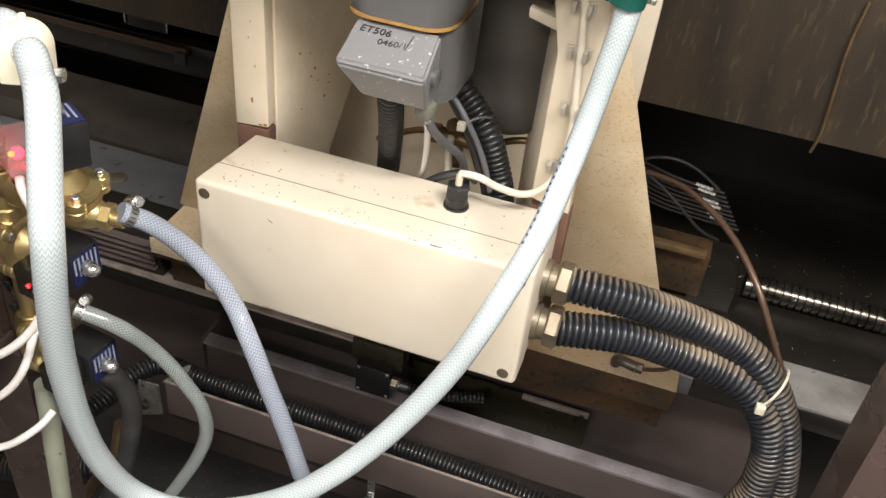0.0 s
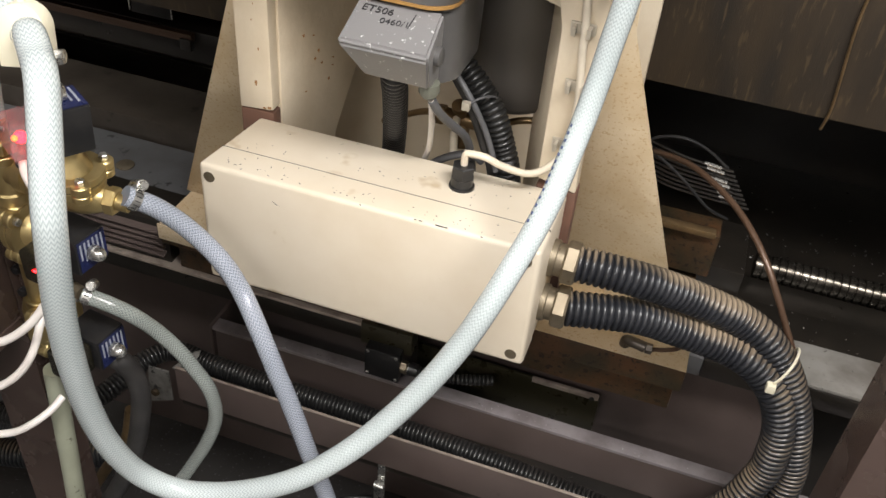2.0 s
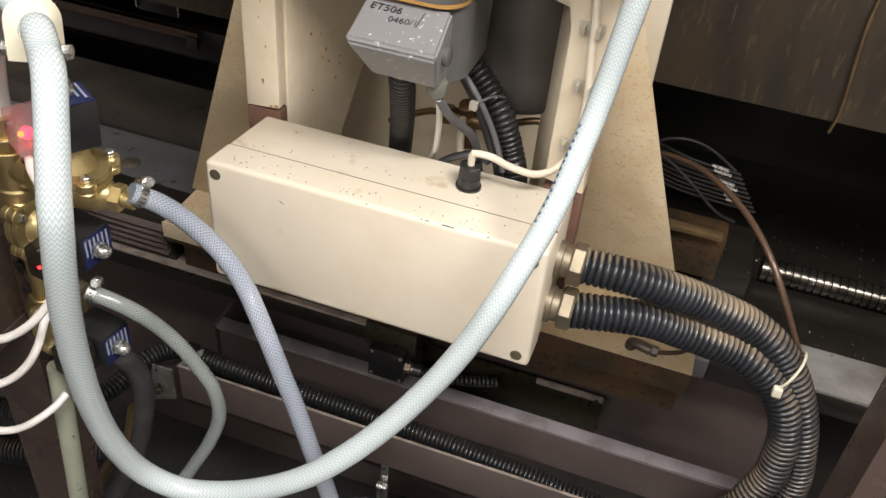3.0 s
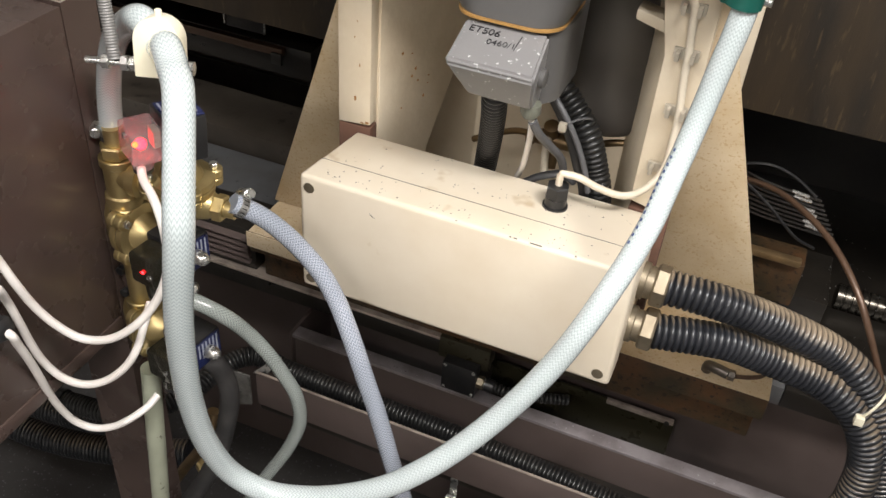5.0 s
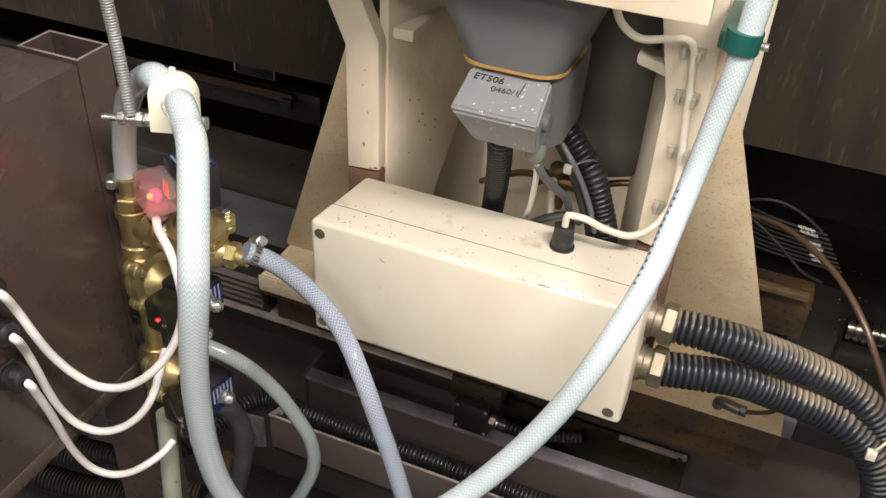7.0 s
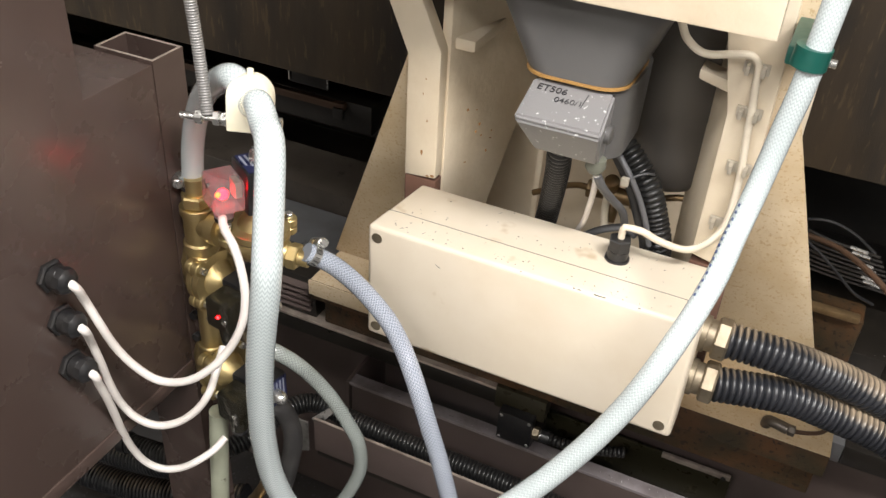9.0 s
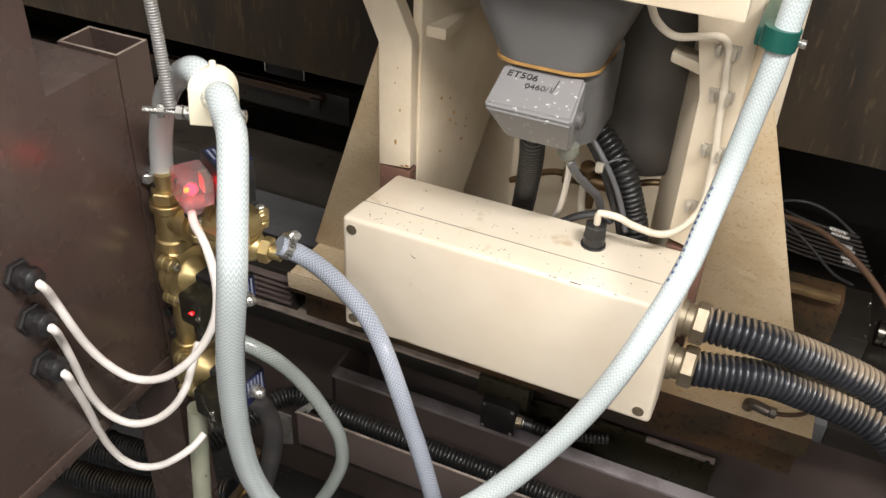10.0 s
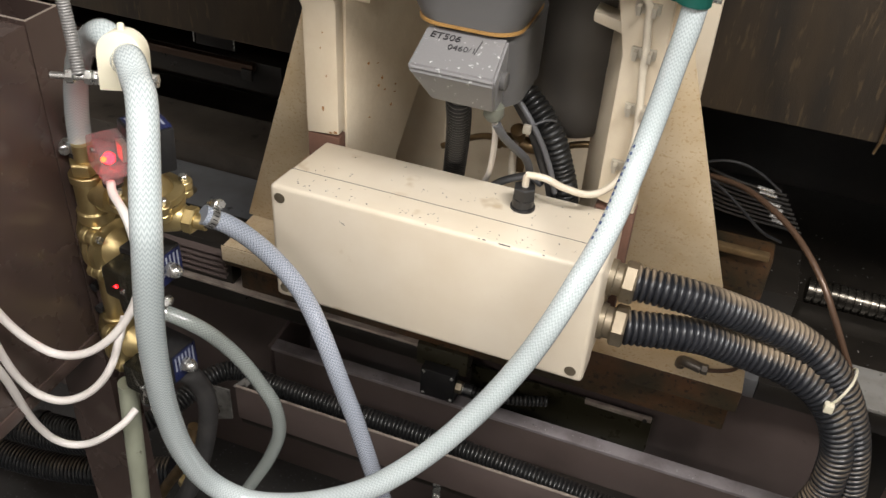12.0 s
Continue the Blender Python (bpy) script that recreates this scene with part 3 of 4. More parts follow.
    z = (0.9654 if y < 0.0455 else 0.9652) - 0.080 * y
    if 0.007 < y < 0.04 or 0.053 < y < 0.125:
        merge(bm, turned((x, y, z), (0, 0, 1), [(0, r), (0.0002, r * 0.7)], 6))
tagged(part("dirt_specks", bm, INK, box, "dark specks of dirt and chipped paint"), kind="stuff")
for x, w in ((0.268, 0.002), (0.289, 0.0045), (0.296, 0.0018), (0.262, 0.0012), (0.2, 0.001), (0.335, 0.0015)):
    part("chip", block(x - w, x + w, 0.0009, 0.0019, 0.9641, 0.9650, 0.0003), GREY_CABLE, lid, "chipped paint on the edge")
part("scratch", prism([(0.096, -0.0003, 0.939), (0.1, -0.0003, 0.9355), (0.1035, -0.0003, 0.9345), (0.1, -0.0003, 0.9365)], (0, 0.0004, 0)), INK, lid)

# ---- conduits ----
def conduit(points, r, label, mat, group, nuts=()):
    c = thing("conduit", points[0], label, "conduit", group)
    if not label.startswith("dusty black"):
        part("end_collar", coil_band(points[0], Vector(points[1]) - Vector(points[0]), r + 0.002, 0.014), BLACK, c)
    part("corrugated_tube", ribbed(points, r, 0.0078 if r > 0.02 else 0.0066, 0.0036 if r > 0.02 else 0.0028), mat, c)
    return c


def gland_on(c, p, d, r):
    """A metal conduit gland: flange, hexagon and collar."""
    p, d = Vector(p), Vector(d).normalized()
    part("lock_ring", rod(p, p + d * 0.009, r * 1.12, 26, 0.0012), NICKEL, c)
    part("thread", rod(p + d * 0.009, p + d * 0.017, r * 0.98, 26), NICKEL, c)
    part("hex_nut", hexnut(p + d * 0.017, p + d * 0.034, r * 1.28), NICKEL, c, "dull nickel hexagon nut")


C1 = [(0.4270, 0.0920, 0.8910), (0.4627, 0.0966, 0.8887), (0.4947, 0.1044, 0.8825), (0.5274, 0.1186, 0.8697), (0.5610, 0.1349, 0.8529), (0.5950, 0.1466, 0.8376), (0.6295, 0.1584, 0.8192), (0.6613, 0.1592, 0.8006), (0.6895, 0.1599, 0.7700), (0.7118, 0.1562, 0.7343), (0.7299, 0.1524, 0.6929), (0.7429, 0.1497, 0.6454), (0.7518, 0.1470, 0.5942), (0.7450, 0.1300, 0.5200), (0.7100, 0.1100, 0.4300)]
C2 = [(0.4270, 0.0768, 0.8355), (0.4595, 0.0871, 0.8338), (0.4897, 0.0974, 0.8315), (0.5205, 0.1111, 0.8236), (0.5520, 0.1249, 0.8093), (0.5838, 0.1337, 0.7988), (0.6159, 0.1424, 0.7870), (0.6468, 0.1437, 0.7757), (0.6758, 0.1450, 0.7538), (0.6991, 0.1413, 0.7247), (0.7136, 0.1375, 0.6855), (0.7176, 0.1328, 0.6424), (0.7139, 0.1281, 0.5984), (0.6800, 0.1100, 0.5300), (0.6000, 0.1000, 0.4500)]
c1 = conduit(C1, 0.0215, "dusty black corrugated conduit from the junction box", CONDUIT, "junction box conduits")
gland_on(c1, (0.397, 0.092, 0.891), (1, 0.0, -0.03), 0.020)
c2 = conduit(C2, 0.0215, "dusty black corrugated conduit from the junction box", CONDUIT, "junction box conduits")
gland_on(c2, (0.397, 0.0765, 0.8365), (1, 0.0, -0.01), 0.020)
tie = thing("cable_tie", (0.70, 0.15, 0.75), "white plastic tie round two black conduits", "cable tie")
bm = sweep([(0.6792, 0.1180, 0.7677), (0.6866, 0.1160, 0.7845), (0.6946, 0.1250, 0.7990), (0.7015, 0.1500, 0.7997), (0.7036, 0.1750, 0.7867), (0.7016, 0.1900, 0.7592), (0.6889, 0.1650, 0.7479), (0.6800, 0.1300, 0.7540), (0.6792, 0.1180, 0.7677)], 0.0017, 0.004, 8)
part("strap", bm, NYLON, tie)
part("head", block(0.6742, 0.6852, 0.1100, 0.1200, 0.7617, 0.7737, 0.0015), NYLON, tie)
conduit([(-0.42, -0.04, 0.42), (-0.30, -0.03, 0.435), (-0.235, 0.03, 0.45), (-0.205, 0.10, 0.468), (-0.170, 0.138, 0.472), (-0.107, 0.141, 0.464), (0.0, 0.140, 0.461), (0.147, 0.140, 0.459), (0.287, 0.136, 0.458), (0.436, 0.128, 0.454), (0.56, 0.120, 0.446), (0.70, 0.115, 0.43)], 0.0165, "oily black corrugated conduit lying in the tray", CONDUIT_OILY, "tray conduits")
conduit([(0.2060, 0.0740, 1.0980), (0.2022, 0.0820, 1.0763), (0.1979, 0.1000, 1.0483), (0.1850, 0.1400, 0.9896), (0.1704, 0.1800, 0.9257), (0.1622, 0.2000, 0.8849), (0.1800, 0.2400, 0.8000)], 0.0145, "black corrugated conduit under the motor terminal box", CONDUIT_OILY, "motor conduits")
conduit([(0.2141, 0.1800, 1.0995), (0.2341, 0.1800, 1.0695), (0.2594, 0.1750, 1.0511), (0.2803, 0.1700, 1.0308), (0.2957, 0.1650, 1.0110), (0.3095, 0.1650, 0.9757), (0.3197, 0.1650, 0.9422), (0.3197, 0.2000, 0.8722)], 0.0155, "black corrugated conduit behind the junction box", CONDUIT_OILY, "motor conduits")


def cable(points, r, mat, label, group="", seg=12):
    return alone("cable", sweep(points, r, 0.004, seg), mat, label, "cable", group)


cable([(0.2307, 0.1650, 1.0752), (0.2460, 0.1600, 1.0543), (0.2635, 0.1550, 1.0332), (0.2774, 0.1500, 1.0131), (0.2921, 0.1500, 0.9784), (0.3046, 0.1500, 0.9460), (0.3046, 0.1800, 0.8760)], 0.006, RUBBER, "black rubber cable beside the motor conduit")
cable([(0.2389, 0.1500, 1.0732), (0.2583, 0.1450, 1.0553), (0.2751, 0.1400, 1.0366), (0.2901, 0.1400, 1.0108), (0.3021, 0.1400, 0.9834), (0.3111, 0.1400, 0.9542)], 0.0035, GREY_CABLE, "grey cable beside the motor conduit")
cable([(0.2522, 0.0570, 1.0764), (0.2501, 0.0700, 1.0572), (0.2419, 0.1000, 1.0169), (0.2298, 0.1350, 0.9663), (0.2170, 0.1600, 0.9251), (0.2120, 0.2000, 0.8500)], 0.0035, WHITE, "white cable hanging from the motor terminal box")
cable([(0.2536, 0.0570, 1.0755), (0.2595, 0.0700, 1.0544), (0.2673, 0.1000, 1.0250), (0.2745, 0.1250, 1.0000), (0.2769, 0.1450, 0.9706), (0.2769, 0.1700, 0.9200)], 0.0048, GREY_CABLE, "grey cable hanging from the motor terminal box")
cable([(0.2255, 0.1550, 0.9292), (0.2446, 0.1500, 0.9479), (0.2626, 0.1480, 0.9592), (0.2779, 0.1480, 0.9643), (0.2900, 0.1550, 0.9529)], 0.0048, GREY_CABLE, "grey cable looped behind the junction box")
cable([(0.2995, 0.1050, 1.2415), (0.3083, 0.1080, 1.2238), (0.3272, 0.1120, 1.2113), (0.3525, 0.1170, 1.2141), (0.3708, 0.1210, 1.2157), (0.3801, 0.1250, 1.2046), (0.3826, 0.1250, 1.1820), (0.3856, 0.1250, 1.1545), (0.3868, 0.1250, 1.1289), (0.3905, 0.1250, 1.0930), (0.3919, 0.1240, 1.0588), (0.3904, 0.1180, 1.0237), (0.3780, 0.1050, 1.0023), (0.3570, 0.0980, 0.9900), (0.3283, 0.0940, 0.9939), (0.3082, 0.0900, 1.0024), (0.2891, 0.0880, 1.0032), (0.2865, 0.0880, 1.0000), (0.2860, 0.0880, 0.9800)], 0.0041, CREAM_CABLE, "cream cable clipped down the bracket into the junction box")


def cable_clip(p):
    c = thing("cable_clip", p, "smoky plastic clip holding the cream cable", "cable clip", "cable clips")
    x, y, z = p
    part("base", block(x - 0.013, x + 0.013, y - 0.002, y + 0.002, z - 0.006, z + 0.006, 0.001), CLIP, c)
    part("jaw", block(x - 0.010, x - 0.0055, y - 0.013, y - 0.002, z - 0.005, z + 0.005, 0.001), CLIP, c)
    part("jaw", block(x + 0.0055, x + 0.010, y - 0.013, y - 0.002, z - 0.005, z + 0.005, 0.001), CLIP, c)
    return c


first = cable_clip((0.379, 0.1295, 1.2006))
for x, z in ((0.383, 1.1525), (0.3875, 1.089), (0.3845, 1.0175)):
    copy_thing(first, pose(x, 0.1295, z))

mt = thing("cable_tie", (0.29, 0.13, 1.05), "grey plastic tie round the motor conduit and cables", "cable tie")
part("strap", sweep([(0.2716, 0.1350, 1.0343), (0.2809, 0.1400, 1.0414), (0.2914, 0.1500, 1.0425), (0.2961, 0.1750, 1.0269), (0.2805, 0.1950, 1.0026), (0.2692, 0.1650, 1.0129), (0.2716, 0.1350, 1.0343)], 0.0014, 0.004, 8), GREY_CABLE, mt)
part("head", block(0.2656, 0.2746, 0.1290, 0.1360, 1.0293, 1.0393, 0.001), CLIP, mt)
# brass valve and copper pipe behind the box
bv = thing("brass_tap", (0.24, 0.25, 0.95), "small tarnished brass tap on a copper pipe", "tap")
TX, TZ = 0.2354, 0.9455
part("tee_body", rod((TX - 0.030, 0.25, TZ), (TX + 0.034, 0.25, TZ), 0.0105, 16, 0.002), COPPER_PIPE, bv)
for x in (TX - 0.034, TX + 0.026):
    part("union_nut", hexnut((x, 0.25, TZ), (x + 0.012, 0.25, TZ), 0.0135), COPPER_PIPE, bv)
part("lower_leg", rod((TX + 0.004, 0.248, TZ - 0.008), (TX + 0.004, 0.235, TZ - 0.034), 0.0085, 14, 0.001), COPPER_PIPE, bv)
part("stem", rod((TX, 0.25, TZ + 0.003), (TX, 0.235, TZ + 0.024), 0.007, 14), COPPER_PIPE, bv)
part("cap", turned((TX, 0.236, TZ + 0.022), (0, -0.5, 1), [(0, 0.010), (0.008, 0.010), (0.010, 0.007)], 14), COPPER_PIPE, bv)
alone("copper_pipe", sweep([(0.1218, 0.2700, 0.9019), (0.1745, 0.2600, 0.9351), (0.2054, 0.2500, 0.9455), (0.2694, 0.2500, 0.9455), (0.3106, 0.2500, 0.9627), (0.3378, 0.2550, 0.9661)], 0.0045, 0.01, 12), COPPER_PIPE, "thin tarnished copper pipe across the bracket", "pipe")
cable([(0.2315, 0.2400, 0.9517), (0.2353, 0.2200, 0.9378), (0.2426, 0.2000, 0.9210)], 0.005, CREAM_CABLE, "cream tube below the brass tap")

# ---- hoses ----
HA = [(0.4360, 0.0400, 1.3600), (0.4320, 0.0380, 1.2900), (0.4275, 0.0364, 1.2283), (0.4227, 0.0356, 1.1905), (0.4182, 0.0318, 1.1516), (0.4133, 0.0211, 1.1144), (0.4081, -0.0002, 1.0824), (0.4043, -0.0374, 1.0608), (0.3966, -0.0674, 1.0361), (0.3866, -0.0946, 1.0105), (0.3745, -0.1142, 0.9784), (0.3583, -0.1252, 0.9377), (0.3380, -0.1366, 0.8966), (0.3138, -0.1485, 0.8555), (0.2869, -0.1634, 0.8177), (0.2567, -0.1800, 0.7836), (0.2212, -0.1955, 0.7519), (0.1786, -0.2075, 0.7254), (0.1315, -0.2163, 0.7046), (0.0864, -0.2274, 0.7026), (0.0530, -0.2419, 0.7343), (0.0442, -0.2634, 0.8035), (0.0481, -0.2808, 0.8782), (0.0575, -0.2943, 0.9476), (0.0679, -0.3040, 1.0088), (0.0782, -0.3098, 1.0617), (0.0855, -0.3112, 1.1062), (0.0841, -0.3035, 1.1385), (0.0626, -0.2620, 1.2007), (0.0421, -0.2390, 1.2098), (0.0235, -0.2210, 1.2158), (0.0050, -0.2040, 1.2040), (-0.0233, -0.1900, 1.2159), (-0.0641, -0.1650, 1.1913), (-0.1007, -0.1400, 1.1585), (-0.1300, -0.1200, 1.1170), (-0.1487, -0.1080, 1.0747), (-0.1582, -0.1020, 1.0365), (-0.1598, -0.1020, 1.0192)]


def hose(points, r, seg, mat, label, group="braided hoses"):
    h = thing("hose", points[0], label, "hose", group)
    part("tube", sweep(points, r, 0.004, seg), mat, h)
    a, b = Vector(points[-1]), Vector(points[-2])
    wide = r if isinstance(r, float) else r(10 ** 6)
    part("end_cuff", coil_band(a.lerp(b, 0.1), b - a, wide + 0.0008, 0.008), RUBBER, h)
    return h


ha = hose(HA, lambda i: 0.0114 + 0.0010 * min(1.0, max(0.0, (i - 90) / 60)), 28, HOSE, "clear braided water hose hanging in a long loop")
run = spline(HA, 0.004)
for k in range(64, 92, 2):
    a, b = run[k], run[k + 1]
    d, sd, up = axes(b - a)
    out = (Vector((-0.72, -0.62, 0.30)) - d * Vector((-0.72, -0.62, 0.30)).dot(d)).normalized()
    part("print_bar", rod(a + out * 0.0119, a.lerp(b, 0.75) + out * 0.0119, 0.0010, 6), INK_BLUE, ha, "faded blue printing")
HB = [(-0.0070, -0.1117, 0.9885), (0.0124, -0.0935, 0.9683), (0.0320, -0.0798, 0.9436), (0.0526, -0.0721, 0.9179), (0.0761, -0.0738, 0.8962), (0.0964, -0.0791, 0.8713), (0.1159, -0.0903, 0.8482), (0.1315, -0.0965, 0.8182), (0.1455, -0.1002, 0.7840), (0.1596, -0.1023, 0.7473), (0.1720, -0.1028, 0.7059), (0.1838, -0.1020, 0.6603), (0.2100, -0.1000, 0.5600), (0.2300, -0.1000, 0.4000)]
hose(HB, 0.0108, 24, HOSE_FINE, "clear braided hose from the upper brass valve")
HC = [(-0.0722, -0.1289, 0.8476), (-0.0465, -0.1222, 0.8369), (-0.0253, -0.1116, 0.8182), (-0.0130, -0.0930, 0.7834), (0.0021, -0.0808, 0.7488), (0.0166, -0.0718, 0.7109), (0.0321, -0.0675, 0.6733), (0.0344, -0.0655, 0.6228), (0.0171, -0.0679, 0.5668), (-0.0103, -0.0703, 0.5082), (-0.0409, -0.0727, 0.4459), (-0.0750, -0.0700, 0.3600)]
hose(HC, 0.0092, 24, HOSE_DULL, "dull greyish braided hose from the middle brass valve")
HD = [(-0.0654, -0.1150, 0.7392), (-0.0548, -0.1100, 0.7311), (-0.0496, -0.1000, 0.6993), (-0.0461, -0.1000, 0.6654), (-0.0565, -0.1000, 0.6076), (-0.0751, -0.1000, 0.5422), (-0.1011, -0.1050, 0.4747), (-0.1511, -0.1100, 0.3747)]
hose(HD, 0.0125, 20, RUBBER, "black rubber hose from the lower brass valve", "rubber hoses")


def hose_clamp(p, d, r):
    c = thing("hose_clamp", p, "zinc worm-drive clamp on the hose end", "hose clamp", "hose clamps")
    p, d = Vector(p), Vector(d).normalized()
    part("band", coil_band(p, d, r, 0.009), STEEL, c)
    _, s, u = axes(d)
    q = p + (u * 0.8 - s * 0.6) * (r + 0.003)
    side = (u * 0.6 + s * 0.8)
    part("worm_housing", rod(q - side * 0.010, q + side * 0.010, 0.0062, 12, 0.001), STEEL, c)
    part("screw_head", hexnut(q + side * 0.010, q + side * 0.015, 0.0048), STEEL, c)
    for k in range(16):
        a = 2 * math.pi * k / 16
        e = p + (s * math.cos(a) + u * math.sin(a)) * (r + 0.0002)
        part("thread_slot", rod(e - d * 0.0028, e + d * 0.0028, 0.0006, 5), BLACK, c)
    return c


hose_clamp((-0.1591, -0.1020, 1.0272), (-0.15, 0, -1), 0.0132)
hose_clamp((-0.0012, -0.1062, 0.9824), (0.776, 0.726, -0.809), 0.0116)
hose_clamp((-0.0671, -0.1275, 0.8455), (1.030, 0.265, -0.425), 0.0100)

# ---- hanger and green clip ----
hang = thing("hose_hanger", (-0.004, -0.193, 1.20), "ivory nylon hose saddle hung on a threaded stud and spring", "hose hanger")
HR = 0.0192
arch = [(HR * math.cos(math.pi * k / 14), HR * math.sin(math.pi * k / 14)) for k in range(15)]
arch = [(HR, -0.0305)] + arch + [(-HR, -0.0305)]
TURN = Matrix.Translation((0.0020, -0.2010, 1.2095)) @ Matrix.Rotation(radians(19), 4, "Z") @ Matrix.Rotation(radians(-10), 4, "X")


def on_hanger(x, y, z):
    return TURN @ Vector((x, y, z))


part("saddle", prism([on_hanger(x, -0.010, z) for x, z in arch], on_hanger(0, 0.020, 0) - on_hanger(0, 0, 0), 0.0015), NYLON, hang)
part("pin", rod(on_hanger(0, 0, HR - 0.001), on_hanger(0, 0, HR + 0.005), 0.003, 10, 0.001), NYLON, hang)
part("stud", rod(on_hanger(-0.064, 0.002, -0.0235), on_hanger(0.027, 0.002, -0.0235), 0.0030, 12, 0.0005), STEEL, hang)
for a, b in ((-0.050, -0.0435), (-0.034, -0.0275), (-0.0265, -0.0197), (0.0197, 0.0265)):
    part("nut", hexnut(on_hanger(a, 0.002, -0.0235), on_hanger(b, 0.002, -0.0235), 0.0066), STEEL, hang)
part("spring", ribbed([on_hanger(-0.0385, 0.0, -0.021), (-0.0454, -0.205, 1.2315), (-0.0550, -0.200, 1.30), (-0.0715, -0.198, 1.42)], 0.0056, 0.0024, 0.0009, 14), SPRING, hang, "long closed-coil steel spring")

gc = thing("pipe_clip", (0.431, 0.075, 1.245), "green nylon clip holding the hose to the bracket", "pipe clip")
part("ring", turned((0.4274, 0.0375, 1.2671), (-0.06, -0.02, -1), [(0, 0.0124), (0, 0.0162), (0.019, 0.0162), (0.019, 0.0124)], 28), GREEN, gc)
part("foot", block(0.405, 0.438, 0.051, 0.1395, 1.240, 1.258, 0.003), GREEN, gc)
part("screw", rod((0.438, 0.062, 1.246), (0.449, 0.061, 1.246), 0.004, 10), STEEL, gc)

# ---- valves ----
manifold = thing("brass_manifold", (-0.15, -0.12, 0.72), "upright brass manifold of tees beside the brown post", "manifold")
MX, MY = -0.152, -0.108
part("hose_tail", turned((MX, MY, 1.036), (0, 0, -1), [(0, 0.0110), (0.021, 0.0110)], 20), BRASS, manifold)
part("hex_union", hexnut((MX, MY, 1.016), (MX, MY, 1.001), 0.0178), BRASS, manifold)
part("tee", turned((MX, MY, 1.001), (0, 0, -1), [(0, 0.0195), (0.001, 0.0203), (0.009, 0.0203), (0.011, 0.0178), (0.046, 0.0178), (0.048, 0.0203), (0.060, 0.0203), (0.061, 0.0165), (0.064, 0.0190), (0.076, 0.0190), (0.077, 0.015), (0.28, 0.014)], 28), BRASS, manifold)
part("branch", turned((MX, MY, 0.977), (1, -0.1, 0.08), [(0, 0.015), (0.022, 0.016), (0.023, 0.0195), (0.036, 0.0195), (0.037, 0.014), (0.060, 0.014)], 24), BRASS, manifold)
for z in (0.885, 0.80, 0.742):
    part("collar", rod((MX - 0.002, MY, z), (MX - 0.002, MY, z - 0.012), 0.0178, 24, 0.0015), BRASS, manifold)
part("mount_bracket", block(-0.1755, -0.158, -0.112, -0.104, 0.785, 0.865, 0.002), BROWN, manifold, "brown bracket bolted to the post")
for z in (0.806, 0.840):
    part("bolt", hexnut((-0.1695, -0.112, z), (-0.1695, -0.120, z), 0.006), BLACK, manifold)


def solenoid_valve(place, label, clear, lit, yaw=0.0, drop=(0, 0, -1), barb=True, lift=0.013, sleeve=0.024):
    """Built with its coil standing up +z and its connector facing -y; the flow runs along x."""
    v = thing("solenoid_valve", (0, 0, 0), label, "valve", "solenoid valves")
    part("valve_body", turned((-0.045, 0, 0), (1, 0, 0), [(0.008, 0.012), (0.014, 0.0155), (0.030, 0.020), (0.06, 0.020), (0.076, 0.0155), (0.082, 0.012)], 22), BRASS, v)
    if barb:
        part("outlet_hex", hexnut((0.036, 0, 0), (0.048, 0, 0), 0.0150), BRASS, v)
        part("hose_barb", turned((0.048, 0, 0), (1, 0, 0), [(0, 0.0090), (0.012, 0.0090)], 18), BRASS, v)
    for name, z0, z1 in (("lower_flange", 0.012, 0.0205), ("bonnet", 0.0215, 0.031)):
        bm = turned((0, 0, z0), (0, 0, 1), [(0, 0.033), (0.001, 0.034), (z1 - z0 - 0.001, 0.034), (z1 - z0, 0.032)], 30)
        for k in range(4):
            a = math.pi / 4 + k * math.pi / 2
            merge(bm, rod((0.034 * math.cos(a), 0.034 * math.sin(a), z0), (0.034 * math.cos(a), 0.034 * math.sin(a), z1), 0.0095, 16, 0.001))
        part(name, bm, BRASS, v)
    part("diaphragm", turned((0, 0, 0.0205), (0, 0, 1), [(0, 0.0325), (0.001, 0.0325)], 30), BLACK, v)
    for k in range(4):
        a = math.pi / 4 + k * math.pi / 2
        part("bolt", hexnut((0.034 * math.cos(a), 0.034 * math.sin(a), 0.031), (0.034 * math.cos(a), 0.034 * math.sin(a), 0.037), 0.0048), STEEL, v)
    part("neck", turned((0, 0, 0.030), (0, 0, 1), [(0, 0.023), (0.004, 0.0215), (0.012, 0.0165), (0.020, 0.0145), (0.030, 0.0145)], 28), BRASS, v)
    spun = Matrix.Rotation(radians(yaw), 4, "Z")

    def at(bm):
        bm.transform(Matrix.Translation((0, 0, lift)) @ spun)
        return bm

    coil = part("coil", at(block(-0.022, 0.022, -0.020, 0.022, 0.044, 0.094, 0.003)), BLACK, v, "black coil block")
    plate = part("name_plate", at(block(-0.019, 0.019, -0.017, 0.021, 0.0941, 0.0948)), BLUE, coil, "blue and white printed label")
    for k in range(6):
        part("print_bar", at(block(-0.016, 0.004 + 0.004 * (k % 3), -0.0145 + k * 0.0058, -0.0122 + k * 0.0058, 0.0949, 0.0952)), LABEL_WHITE, plate)
    nut = part("coil_nut", at(hexnut((0, 0, 0.0953), (0, 0, 0.102), 0.0095)), STEEL, v)
    part("dome", at(turned((0, 0, 0.102), (0, 0, 1), [(0, 0.0082), (0.004, 0.0080), (0.008, 0.0062), (0.0105, 0.0035), (0.0115, 0.001)], 18)), STEEL, nut)
    plug = part("connector", at(block(-0.0195, 0.0195, -0.054, -0.021, 0.051, 0.086, 0.004)), clear, v)
